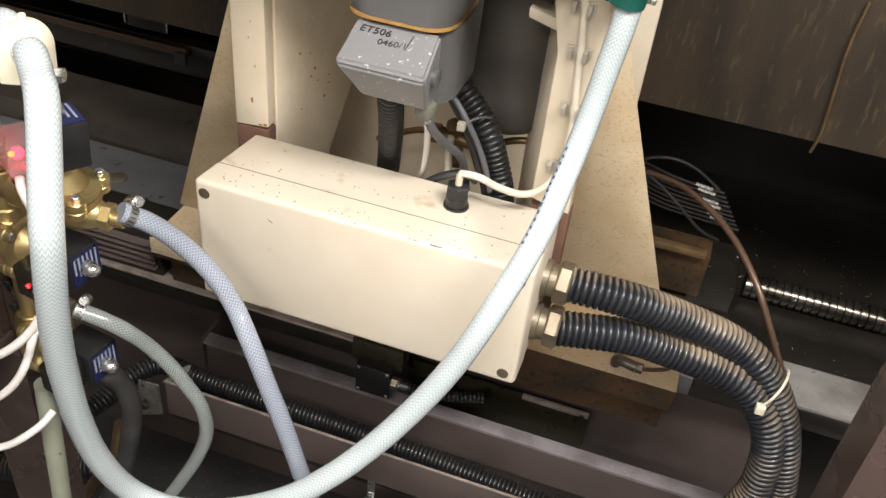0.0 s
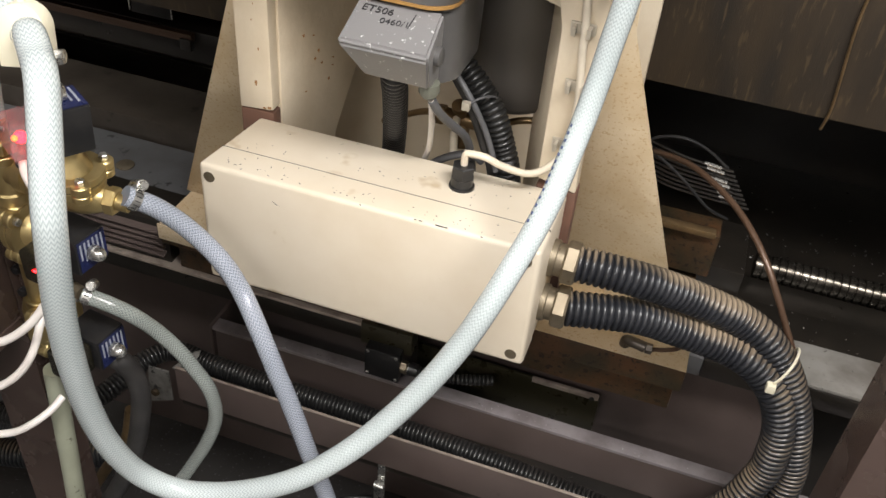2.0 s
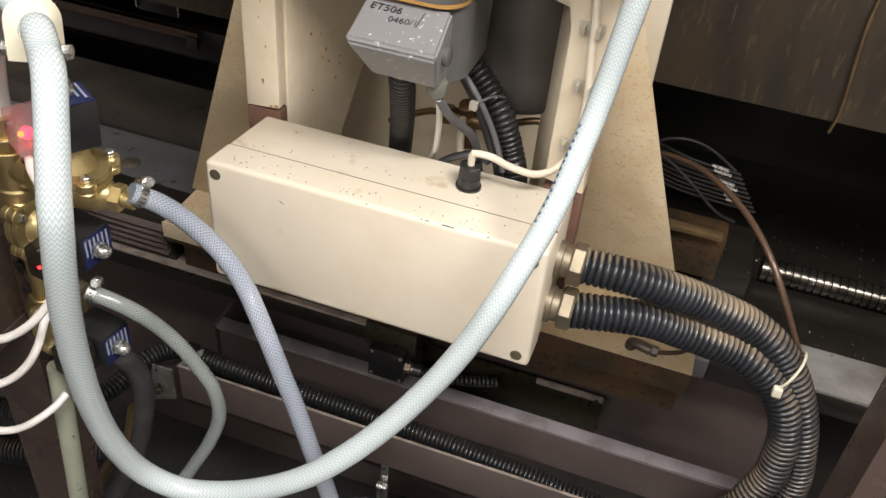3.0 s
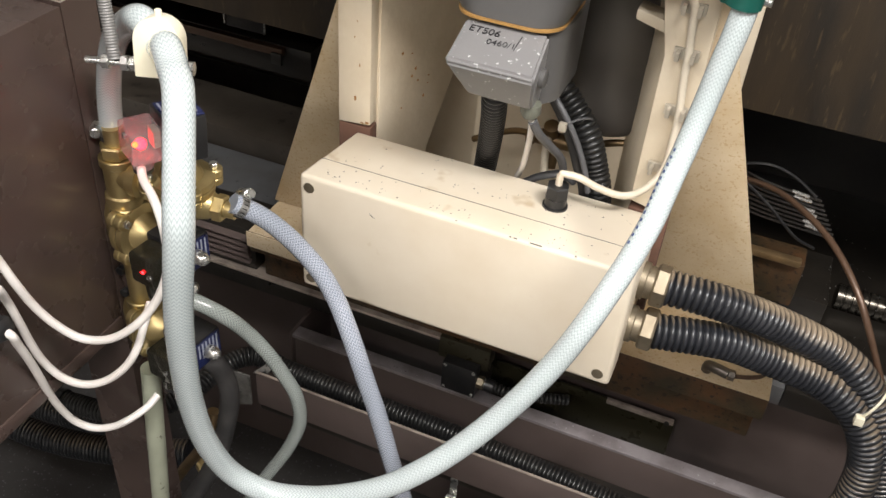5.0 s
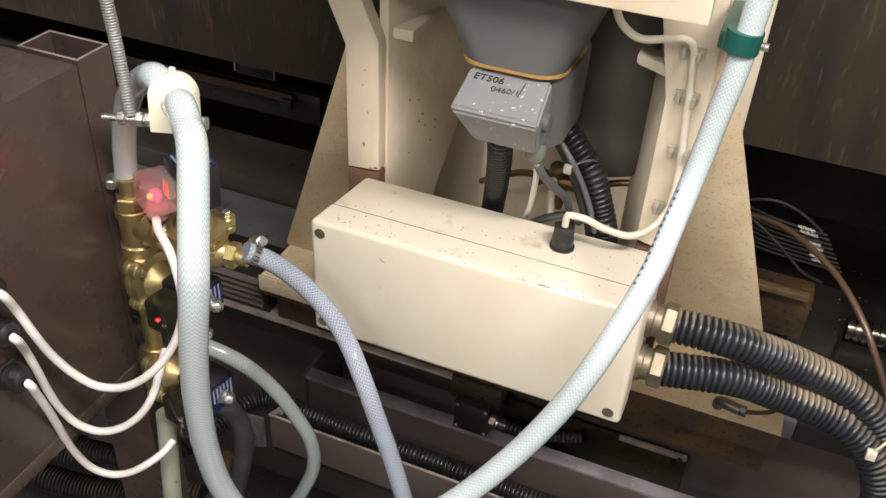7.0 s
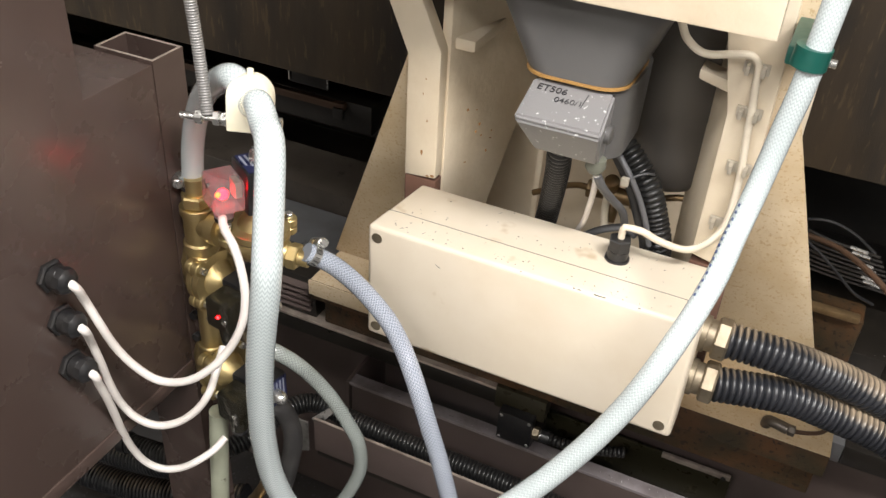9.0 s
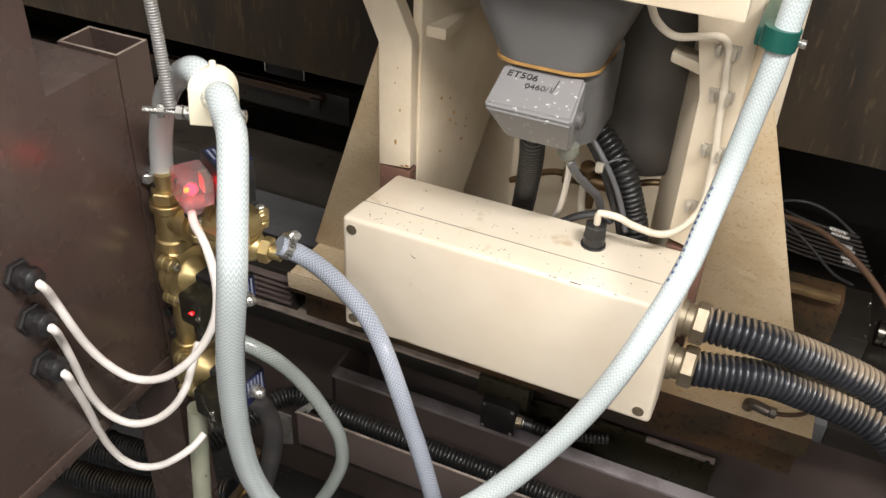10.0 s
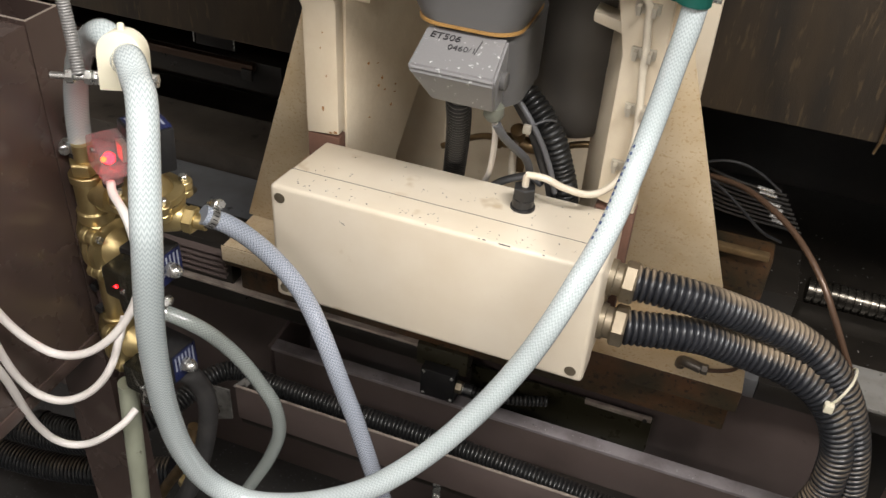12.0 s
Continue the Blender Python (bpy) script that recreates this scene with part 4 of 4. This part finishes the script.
    hub, way = Vector((0, -0.038, 0.069)), Vector(drop)
    part("cable_sleeve", at(turned(hub + way * 0.0165, way, [(0, 0.0120), (sleeve, 0.0105)], 18)), clear, plug)
    part("end_nut", at(turned(hub + way * (0.0166 + sleeve), way, [(0, 0.0105), (0.005, 0.010), (0.006, 0.008)], 18)), BLACK, plug)
    part("terminal_block", at(block(-0.008, 0.008, -0.028, -0.0195, 0.060, 0.079, 0.001)), CLIP if clear is CLEAR else BLACK, plug)
    part("screw", at(rod((0.003, -0.0525, 0.080), (0.003, -0.056, 0.080), 0.003, 10)), STEEL, plug)
    for m2, p, r in lit:
        bm = bmesh.new()
        bmesh.ops.create_icosphere(bm, subdivisions=2, radius=r, matrix=Matrix.Translation(p))
        part("indicator_led", at(bm), m2, plug, "glowing red indicator light")
    v.matrix_basis = place
    return v


solenoid_valve(pose(-0.064, -0.118, 0.980, 0, 3, 8), "brass solenoid valve with clear connector glowing red", CLEAR, [(LED, (0.004, -0.040, 0.067), 0.0062), (LED_HOT, (0.008, -0.0465, 0.070), 0.0030)], -40, sleeve=0.014)
turned_valve = Matrix.Rotation(radians(90), 4, "Y")
solenoid_valve(pose(-0.163, -0.104, 0.906, 0, 0, -8) @ turned_valve, "brass solenoid valve with smoked connector and red light", SMOKE, [(LED_DIM, (0.0, -0.0528, 0.070), 0.0024), (LED_DIM, (0.003, -0.0526, 0.065), 0.0013)], 0, (1, 0, 0), False)
solenoid_valve(pose(-0.161, -0.106, 0.764, 0, 0, -8) @ turned_valve, "brass solenoid valve with smoked unlit connector", SMOKE, [], 0, (1, 0, 0), False)
part("side_outlet", turned((MX, MY, 0.8476), (1, -0.261, 0), [(0, 0.012), (0.04, 0.012), (0.041, 0.008), (0.0824, 0.008)], 18), NICKEL, manifold)
cream_pipe = alone("drain_pipe", sweep([(-0.120, -0.15, 0.73), (-0.128, -0.15, 0.643), (-0.135, -0.15, 0.56), (-0.150, -0.15, 0.38), (-0.160, -0.15, 0.1)], 0.012, 0.02, 18), material("grey_green_pipe", (0.36, 0.38, 0.29), 0.45, 0, (0.26, 0.27, 0.2), 0.6, 15.0, third=(0.05, 0.05, 0.03), spots=80.0, spot_at=0.68), "grey-green plastic pipe below the brass valves", "pipe")

# ---- brown control cabinet ----
XE = -0.176
cab = thing("control_cabinet", (-0.4, -0.4, 0.752), "brown enamelled sheet-metal control cabinet on a square post", "cabinet")
part("case", prism([(XE, -0.95, 0.772), (XE, -0.1225, 0.772), (XE, -0.1225, 1.168), (XE, -0.218, 1.168), (XE, -0.218, 1.9), (XE, -0.95, 1.9)], (-0.56, 0, 0), 0.002), BROWN, cab)
part("bottom_flange", block(-0.75, XE + 0.0015, -0.95, -0.1235, 0.752, 0.7715, 0.002), BROWN, cab)
post = thing("square_post", (-0.226, -0.098, 0), "brown square steel tube post with open top", "post", "square posts")


def square_tube(x0, x1, y0, y1, z0, z1, wall=0.0035):
    bm = bmesh.new()
    ring = lambda a, b, c, d, z: [bm.verts.new(p) for p in ((a, c, z), (b, c, z), (b, d, z), (a, d, z))]
    o0, o1 = ring(x0, x1, y0, y1, z0), ring(x0, x1, y0, y1, z1)
    i0, i1 = ring(x0 + wall, x1 - wall, y0 + wall, y1 - wall, z0), ring(x0 + wall, x1 - wall, y0 + wall, y1 - wall, z1)
    for k in range(4):
        j = (k + 1) % 4
        bm.faces.new((o0[k], o0[j], o1[j], o1[k]))
        bm.faces.new((i0[k], i1[k], i1[j], i0[j]))
        f = bm.faces.new((o1[k], o1[j], i1[j], i1[k]))
        f.material_index = 1
        bm.faces.new((o0[k], i0[k], i0[j], o0[j]))
    return bm


part("tube", square_tube(-0.252, XE, -0.1215, -0.0745, 0, 1.171), [BROWN, EDGE], post, smooth=False)
post2 = thing("square_post", (0.757, -0.085, 0), "brown square steel tube post beside the conduits", "post", "square posts")
part("tube", square_tube(0.720, 0.80, -0.12, -0.05, 0, 1.171), [BROWN, EDGE], post2, smooth=False)


def panel_gland(y, z):
    g = thing("cable_gland", (XE, y, z), "black plastic cable gland in the cabinet side", "cable gland", "cabinet glands")
    part("lock_nut", hexnut((XE, y, z), (XE + 0.007, y, z), 0.017, spin=0.1), BLACK, g)
    part("body", rod((XE + 0.007, y, z), (XE + 0.017, y, z), 0.0125, 20, 0.001), BLACK, g)
    part("dome_nut", turned((XE + 0.017, y, z), (1, 0, 0), [(0, 0.0140), (0.007, 0.0136), (0.011, 0.0098), (0.012, 0.007)], 8), BLACK, g)
    return g


G = [(-0.300, 1.018), (-0.300, 0.964), (-0.300, 0.904)]
g1 = panel_gland(*G[0])
for y, z in G[1:]:
    copy_thing(g1, pose(XE, y, z))
W = "white cable looping from the cabinet to a brass valve"
cable([(-0.1760, -0.3000, 1.0180), (-0.1460, -0.3000, 1.0160), (-0.1507, -0.2858, 0.9849), (-0.1460, -0.2784, 0.9520), (-0.1447, -0.2659, 0.9133), (-0.1358, -0.2535, 0.8806), (-0.1176, -0.2418, 0.8590), (-0.0857, -0.2355, 0.8663), (-0.0585, -0.2261, 0.8877), (-0.0409, -0.2136, 0.9127), (-0.0270, -0.2065, 0.9456), (-0.0237, -0.2001, 0.9774), (-0.0301, -0.1937, 1.0050), (-0.0453, -0.1835, 1.0253), (-0.0660, -0.1700, 1.0320), (-0.0755, -0.1600, 1.0375)], 0.0045, WHITE, W, "white valve cables")
cable([(-0.1760, -0.3000, 0.9640), (-0.1460, -0.3000, 0.9620), (-0.1627, -0.2796, 0.9224), (-0.1645, -0.2719, 0.8881), (-0.1682, -0.2632, 0.8500), (-0.1681, -0.2541, 0.8133), (-0.1587, -0.2449, 0.7855), (-0.1392, -0.2354, 0.7734), (-0.1155, -0.2257, 0.7809), (-0.0948, -0.2157, 0.8008), (-0.0818, -0.2055, 0.8259), (-0.0830, -0.1850, 0.8480), (-0.0875, -0.1660, 0.8620)], 0.0045, WHITE, W, "white valve cables")
cable([(-0.1760, -0.3000, 0.9040), (-0.1460, -0.3000, 0.9020), (-0.1506, -0.2912, 0.8787), (-0.1581, -0.2780, 0.8412), (-0.1675, -0.2647, 0.8000), (-0.1755, -0.2523, 0.7583), (-0.1785, -0.2407, 0.7200), (-0.1738, -0.2300, 0.6893), (-0.1590, -0.2201, 0.6746), (-0.1384, -0.2111, 0.6771), (-0.1176, -0.2030, 0.6918), (-0.1040, -0.1850, 0.7020), (-0.0995, -0.1670, 0.7090)], 0.0045, WHITE, W, "white valve cables")

# ---- tray ----
tray = thing("cable_tray", (0.5, 0.12, 0.40), "brown sheet-metal cable tray with a bare worn edge", "cable tray")
part("side", block(-0.142, 1.2, 0.095, 0.098, 0.415, 0.485, 0.0006), BROWN_DULL, tray)
part("edge", block(-0.142, 1.2, 0.0945, 0.0985, 0.4855, 0.4875, 0.0005), EDGE, tray, "bare worn top edge")
part("bottom", block(-0.14, 1.3, 0.0985, 0.196, 0.40, 0.412, 0.002), BLACK_OILY, tray)
ch = thing("channel_beam", (0.5, 0.21, 0.3), "brown steel channel beam with worn grey flange", "beam")
part("web", block(-0.13, 1.3, 0.197, 0.203, 0.30, 0.480, 0.001), BROWN_DULL, ch)
part("flange", block(-0.135, 1.3, 0.196, 0.220, 0.4805, 0.487, 0.0015), RIM, ch)
part("end_plate", block(-0.141, -0.135, 0.196, 0.33, 0.33, 0.487, 0.001), BROWN_DULL, ch)

# ---- limit switch ----
sw = thing("limit_switch", (0.175, 0.2, 0.51), "black limit switch with four screws under the junction box", "switch")
part("case", block(0.147, 0.203, 0.185, 0.2045, 0.511, 0.567, 0.002), BLACK, sw)
for x, z in ((0.152, 0.516), (0.198, 0.516), (0.152, 0.562), (0.198, 0.562)):
    part("screw", rod((x, 0.186, z), (x, 0.1835, z), 0.003, 10, 0.0006), STEEL, sw)
part("mount", block(0.132, 0.215, 0.2046, 0.235, 0.555, 0.597, 0.002), COVER, sw, "oily brown mounting angle")
part("gland", hexnut((0.203, 0.195, 0.540), (0.214, 0.195, 0.540), 0.010), NICKEL, sw)
part("gland_nut", rod((0.214, 0.195, 0.540), (0.224, 0.195, 0.540), 0.0085, 16, 0.001), STEEL, sw)
sw.location += Vector((-0.010, 0, -0.010))
conduit([(0.213, 0.195, 0.530), (0.25, 0.197, 0.528), (0.29, 0.21, 0.525), (0.33, 0.23, 0.52)], 0.0085, "thin black conduit from the limit switch", CONDUIT_OILY, "tray conduits")

# cover plate with pale bar
cp = thing("cover_plate", (0.3, 0.3, 0.4), "greenish oily cover plate with a pale bar along its top", "cover plate")
part("plate", block(0.20, 0.505, 0.297, 0.302, 0.36, 0.470, 0.001), COVER, cp)
bar = part("bar", block(0.395, 0.503, 0.290, 0.2965, 0.4665, 0.4755, 0.001), EDGE, cp, "pale steel bar")
part("hole", rod((0.493, 0.2875, 0.470), (0.493, 0.2885, 0.470), 0.004, 14), BLACK, bar)

cp.location += Vector((-0.013, 0, 0.012))

# grease nipple on the base
nip = thing("pipe_elbow", (0.515, 0.20, 0.69), "dark oily steel elbow fitting with thin brown tube on the base", "pipe fitting")
part("elbow", sweep([(0.505, 0.203, 0.692), (0.506, 0.200, 0.702), (0.515, 0.196, 0.705), (0.532, 0.193, 0.704)], 0.0075, 0.003, 14), OILY_STEEL, nip)
part("nut", hexnut((0.532, 0.193, 0.704), (0.541, 0.193, 0.704), 0.0075), OILY_STEEL, nip)
part("tube", sweep([(0.541, 0.193, 0.704), (0.56, 0.200, 0.704), (0.577, 0.216, 0.702), (0.594, 0.26, 0.698), (0.60, 0.30, 0.69)], 0.003, 0.004, 10), COPPER, nip)
alone("tube", sweep([(0.4700, 0.4200, 0.8600), (0.4813, 0.3930, 0.8795), (0.5245, 0.3506, 0.8977), (0.5617, 0.3082, 0.9025), (0.5940, 0.2720, 0.8975), (0.6207, 0.2384, 0.8856), (0.6437, 0.2104, 0.8665), (0.6650, 0.1936, 0.8367), (0.6876, 0.1868, 0.7977), (0.7116, 0.1838, 0.7541), (0.7280, 0.1800, 0.7100), (0.7350, 0.1780, 0.6600)], 0.0042, 0.005, 12), COPPER, "thin brown tube arching to the tied conduits", "tube")

# left end of base: dirty bolt
alone("bolt", hexnut((-0.10, 0.225, 0.69), (-0.10, 0.225, 0.712), 0.013), BLACK, "black bolt head on the dirty base", "bolt")

# ---- left side of the bed ----
louvre = thing("louvre_cover", (-0.3, 0.25, 0.59), "black louvred cover on the machine bed", "cover")
part("case", block(-0.62, -0.208, 0.215, 0.293, 0.584, 0.662, 0.002), BLACK_OILY, louvre)
for k in range(5):
    part("slat", prism([(-0.60, 0.206, 0.600 + k * 0.011), (-0.60, 0.2148, 0.607 + k * 0.011), (-0.60, 0.2148, 0.603 + k * 0.011)], (0.385, 0, 0)), BROWN_DULL, louvre)
alone("plug_disc", turned((-0.395, 0.375, 0.6205), (0, 0, 1), [(0, 0.016), (0.002, 0.016), (0.003, 0.0145)], 24), NICKEL, "pale round plug in the steel way", "plug")
rail = thing("guide_rail", (-0.5, 0.56, 0.78), "pale brown rail on the dark machine wall", "rail")
part("bar", block(-0.80, -0.352, 0.552, 0.566, 0.784, 0.799, 0.002), COPPER, rail)
part("clamp_end", block(-0.372, -0.350, 0.545, 0.5515, 0.770, 0.792, 0.002), BLACK_OILY, rail)
part("carrier", block(-0.85, -0.30, 0.567, 0.70, 0.74, 0.80, 0.003), BLACK_OILY, rail)
pane = thing("sight_glass", (-0.42, 0.55, 0.83), "small dark pane with bright metal edges", "pane")
part("pane", block(-0.465, -0.383, 0.548, 0.552, 0.822, 0.868, 0.001), BLACK_OILY, pane)
for x in (-0.467, -0.383):
    part("edge_strip", block(x, x + 0.0022, 0.545, 0.5475, 0.826, 0.868), STEEL, pane)
shaft = thing("shaft", (-0.9, 0.62, 0.60), "long oily steel shafts behind the machine bracket", "shaft")
part("rod", rod((-1.9, 0.66, 0.70), (-0.02, 0.66, 0.70), 0.022, 20), BLACK_OILY, shaft)
part("rod", rod((-1.9, 0.62, 0.600), (0.12, 0.62, 0.600), 0.022, 20), WAY, shaft)

# ---- right side of the bed ----
screw = thing("lead_screw", (1.2, 0.62, 0.60), "shiny grooved lead screw running along the bed", "lead screw")
prof, a = [], 0.0
while a < 0.62:
    prof += [(a, 0.0195), (a + 0.0012, 0.0225), (a + 0.0095, 0.0225), (a + 0.0107, 0.0195)]
    a += 0.0128
part("thread", turned((0.685, 0.62, 0.5725), (1, 0, 0), prof, 32), DARK_STEEL, screw)
part("journal", rod((1.3120, 0.62, 0.5725), (1.9, 0.62, 0.5725), 0.0205, 24), DARK_STEEL, screw)
# Bar takes the brown pipe colour, darker than the bracket's cream.
alone("spacer_bar", block(0.50, 0.592, 0.415, 0.430, 0.744, 0.755, 0.003), COPPER_PIPE, "small brown bar beside the bracket", "bar")
alone("bracket_foot", block(0.50, 0.60, 0.43, 0.48, 0.662, 0.741, 0.004), RUST, "dark rusty support under the small bar", "support")
rnd = random.Random(11)
for k in range(9):
    z = 0.846 - k * 0.0095
    y = 0.455 + 0.004 * k
    x1 = 0.560 + 0.005 * k
    c = thing("control_line", (0.47, y, z), "thin dark control line with a bright ferrule", "control line", "control lines")
    part("line", sweep([(0.40, y + 0.03, z + 0.01), (0.47, y + 0.01, z + 0.006), (0.52, y, z), (x1 + 0.03, y, z - 0.006)], 0.0022, 0.01, 8), BLACK_OILY, c)
    part("ferrule", rod((x1 - 0.012, y, z - 0.0022), (x1 + 0.012 + rnd.uniform(-0.004, 0.006), y, z - 0.005), 0.0029, 8), STEEL if k % 3 != 2 else BLACK_OILY, c)
for pts in ([(0.4627, 0.4400, 0.8669), (0.4804, 0.4400, 0.8784), (0.5111, 0.4400, 0.8840), (0.5451, 0.4400, 0.8747), (0.5803, 0.4400, 0.8525)], [(0.4667, 0.4200, 0.8625), (0.4887, 0.4100, 0.8604), (0.5268, 0.4000, 0.8394), (0.5670, 0.4000, 0.8057), (0.5995, 0.4200, 0.7822)]):
    alone("tube", sweep(pts, 0.0022, 0.008, 8), BLACK, "thin dark tube beside the bracket", "tube")
alone("wire", sweep([(0.694, 0.545, 1.12), (0.690, 0.543, 1.05), (0.698, 0.543, 0.93), (0.694, 0.543, 0.89)], 0.0022, 0.01, 8), COPPER_PIPE, "thin wire hanging down the guard panel", "wire")
bm = bmesh.new()
rnd = random.Random(5)
def flake(x, y, z, r):
    q = Euler((rnd.uniform(-0.6, 0.6), rnd.uniform(-0.6, 0.6), rnd.uniform(0, 6))).to_matrix()
    vs = [bm.verts.new(Vector((x, y, z + r * 0.4)) + q @ Vector(p)) for p in ((-r, -r * 0.4, 0), (r, -r * 0.3, 0), (r * 0.7, r * 0.5, r * 0.3), (-r * 0.6, r * 0.4, 0))]
    bm.faces.new(vs)
for _ in range(420):
    kind = rnd.random()
    if kind < 0.4:
        flake(rnd.uniform(0.60, 1.1), rnd.uniform(0.30, 0.46), 0.621, rnd.uniform(0.0008, 0.002))
    elif kind < 0.62:
        flake(rnd.uniform(0.5, 1.1), rnd.uniform(0.47, 0.60), 0.661, rnd.uniform(0.0008, 0.0022))
    elif kind < 0.85:
        flake(rnd.uniform(0.66, 1.2), rnd.uniform(0.70, 1.05), 0.471, rnd.uniform(0.001, 0.0028))
    else:
        flake(rnd.uniform(-0.13, 1.0), rnd.uniform(0.198, 0.218), 0.4875, rnd.uniform(0.0006, 0.0014))
alone("metal_chips", bm, STEEL, "bright metal chips scattered over the oily machine", "metal chips", kind="stuff", smooth=False)

# ---- under the tray ----
for pts in ([(-1.0, 0.02, 0.27), (-0.75, 0.04, 0.25), (-0.60, 0.05, 0.235), (-0.46, 0.06, 0.25), (-0.36, 0.07, 0.30)], [(-1.0, 0.0, 0.19), (-0.75, 0.03, 0.17), (-0.60, 0.04, 0.155), (-0.45, 0.06, 0.17), (-0.30, 0.10, 0.20)]):
    conduit(pts, 0.026, "thick dusty corrugated conduit under the cabinet", CONDUIT, "floor conduits")
alone("pipe", sweep([(-0.165, 0.01, 0.47), (-0.18, 0.0, 0.40), (-0.235, 0.0, 0.30), (-0.31, 0.0, 0.15), (-0.36, 0.0, 0.0)], 0.009, 0.01, 14), COPPER_PIPE, "dirty brown pipe running down behind the hoses", "pipe")
alone("pipe_joint", turned((-0.178, -0.012, 0.365), (-0.2, 0, -1), [(0, 0.008), (0.004, 0.012), (0.016, 0.012), (0.02, 0.008)], 6), BRASS, "small brass joint on the pipe", "pipe joint")
gb = thing("sheet_bracket", (-0.17, 0.09, 0.40), "oily galvanised bracket at the end of the tray", "bracket")
part("plate", prism([(-0.195, 0.088, 0.395), (-0.150, 0.088, 0.415), (-0.150, 0.088, 0.480), (-0.185, 0.088, 0.478)], (0, 0.003, 0)), GALV, gb)
part("ear", prism([(-0.150, 0.10, 0.478), (-0.118, 0.118, 0.508), (-0.108, 0.118, 0.514), (-0.112, 0.118, 0.500), (-0.135, 0.10, 0.472)], (0, 0.003, 0)), GALV, gb)
part("bolt", hexnut((-0.178, 0.088, 0.425), (-0.178, 0.082, 0.425), 0.007), RUST, gb)
pail = thing("bucket", (0.21, 0.0, 0.0), "black plastic bucket standing under the hoses", "bucket")
part("shell", turned((0.21, 0.0, 0.0), (0, 0, 1), [(0.0, 0.095), (0.005, 0.098), (0.29, 0.118), (0.29, 0.114), (0.02, 0.094)], 36), BLACK, pail)
ringpts = [(0.21 + 0.119 * math.cos(2 * math.pi * k / 24), 0.119 * math.sin(2 * math.pi * k / 24), 0.292) for k in range(25)]
part("rim", sweep(ringpts, 0.006, 0.012, 10), BLACK, pail)
eye = thing("spring_clip", (0.205, 0.09, 0.33), "small zinc clip under the tray edge", "clip")
part("blade", block(0.197, 0.213, 0.0865, 0.0935, 0.335, 0.372, 0.002), STEEL, eye)
part("fold", rod((0.197, 0.089, 0.372), (0.213, 0.089, 0.372), 0.006, 12), STEEL, eye)
part("hanger", block(0.199, 0.211, 0.0955, 0.098, 0.36, 0.414, 0.001), STEEL, eye)

# ---- rust marks on the bracket ----
STAIN = material("orange_rust", (0.32, 0.17, 0.06), 0.7, 0, (0.25, 0.10, 0.03), 0.7, 90.0, 300.0, 0.4)


def stain(points, thick):
    bm = prism(points, thick)
    return part("rust_mark", bm, STAIN, bracket, "small orange rust mark")


rnd = random.Random(8)
for x, z, w, h in ((0.0105, 1.000, 0.0022, 0.0045), (0.0265, 0.9695, 0.004, 0.002), (0.020, 0.968, 0.003, 0.0014), (0.009, 1.08, 0.0012, 0.0015), (0.016, 1.045, 0.0012, 0.0022), (0.012, 1.10, 0.001, 0.0016)):
    stain([(x + w * math.cos(a) * rnd.uniform(0.6, 1.1), 0.1318, z + h * math.sin(a) * rnd.uniform(0.6, 1.1)) for a in [k * math.pi / 4 for k in range(8)]], (0, 0.0006, 0))
for k in range(9):
    t = rnd.uniform(0.25, 0.62)
    x, y = 0.034 + 0.041 * t, 0.15 + 0.15 * t
    z, h = rnd.uniform(0.98, 1.06) - 0.05 * t, rnd.uniform(0.001, 0.003)
    stain([(x + 0.003 * c + 0.0012, y + 0.010 * c * 0.3 - 0.0006, z + h * q) for c, q in ((-0.4, 0), (0, -1), (0.4, -0.2), (0.2, 1))], (0.0004, -0.0002, 0))

alone("steel_plate", block(0.70, 1.05, 0.296, 0.384, 0.6205, 0.627, 0.002), material("bare_speckled_steel", (0.26, 0.25, 0.23), 0.5, 0.25, (0.10, 0.085, 0.07), 0.9, 11.0, 200.0, 0.3, third=(0.04, 0.035, 0.03), spots=110.0, spot_at=0.66), "bare speckled steel plate on the oiled way", "steel plate")
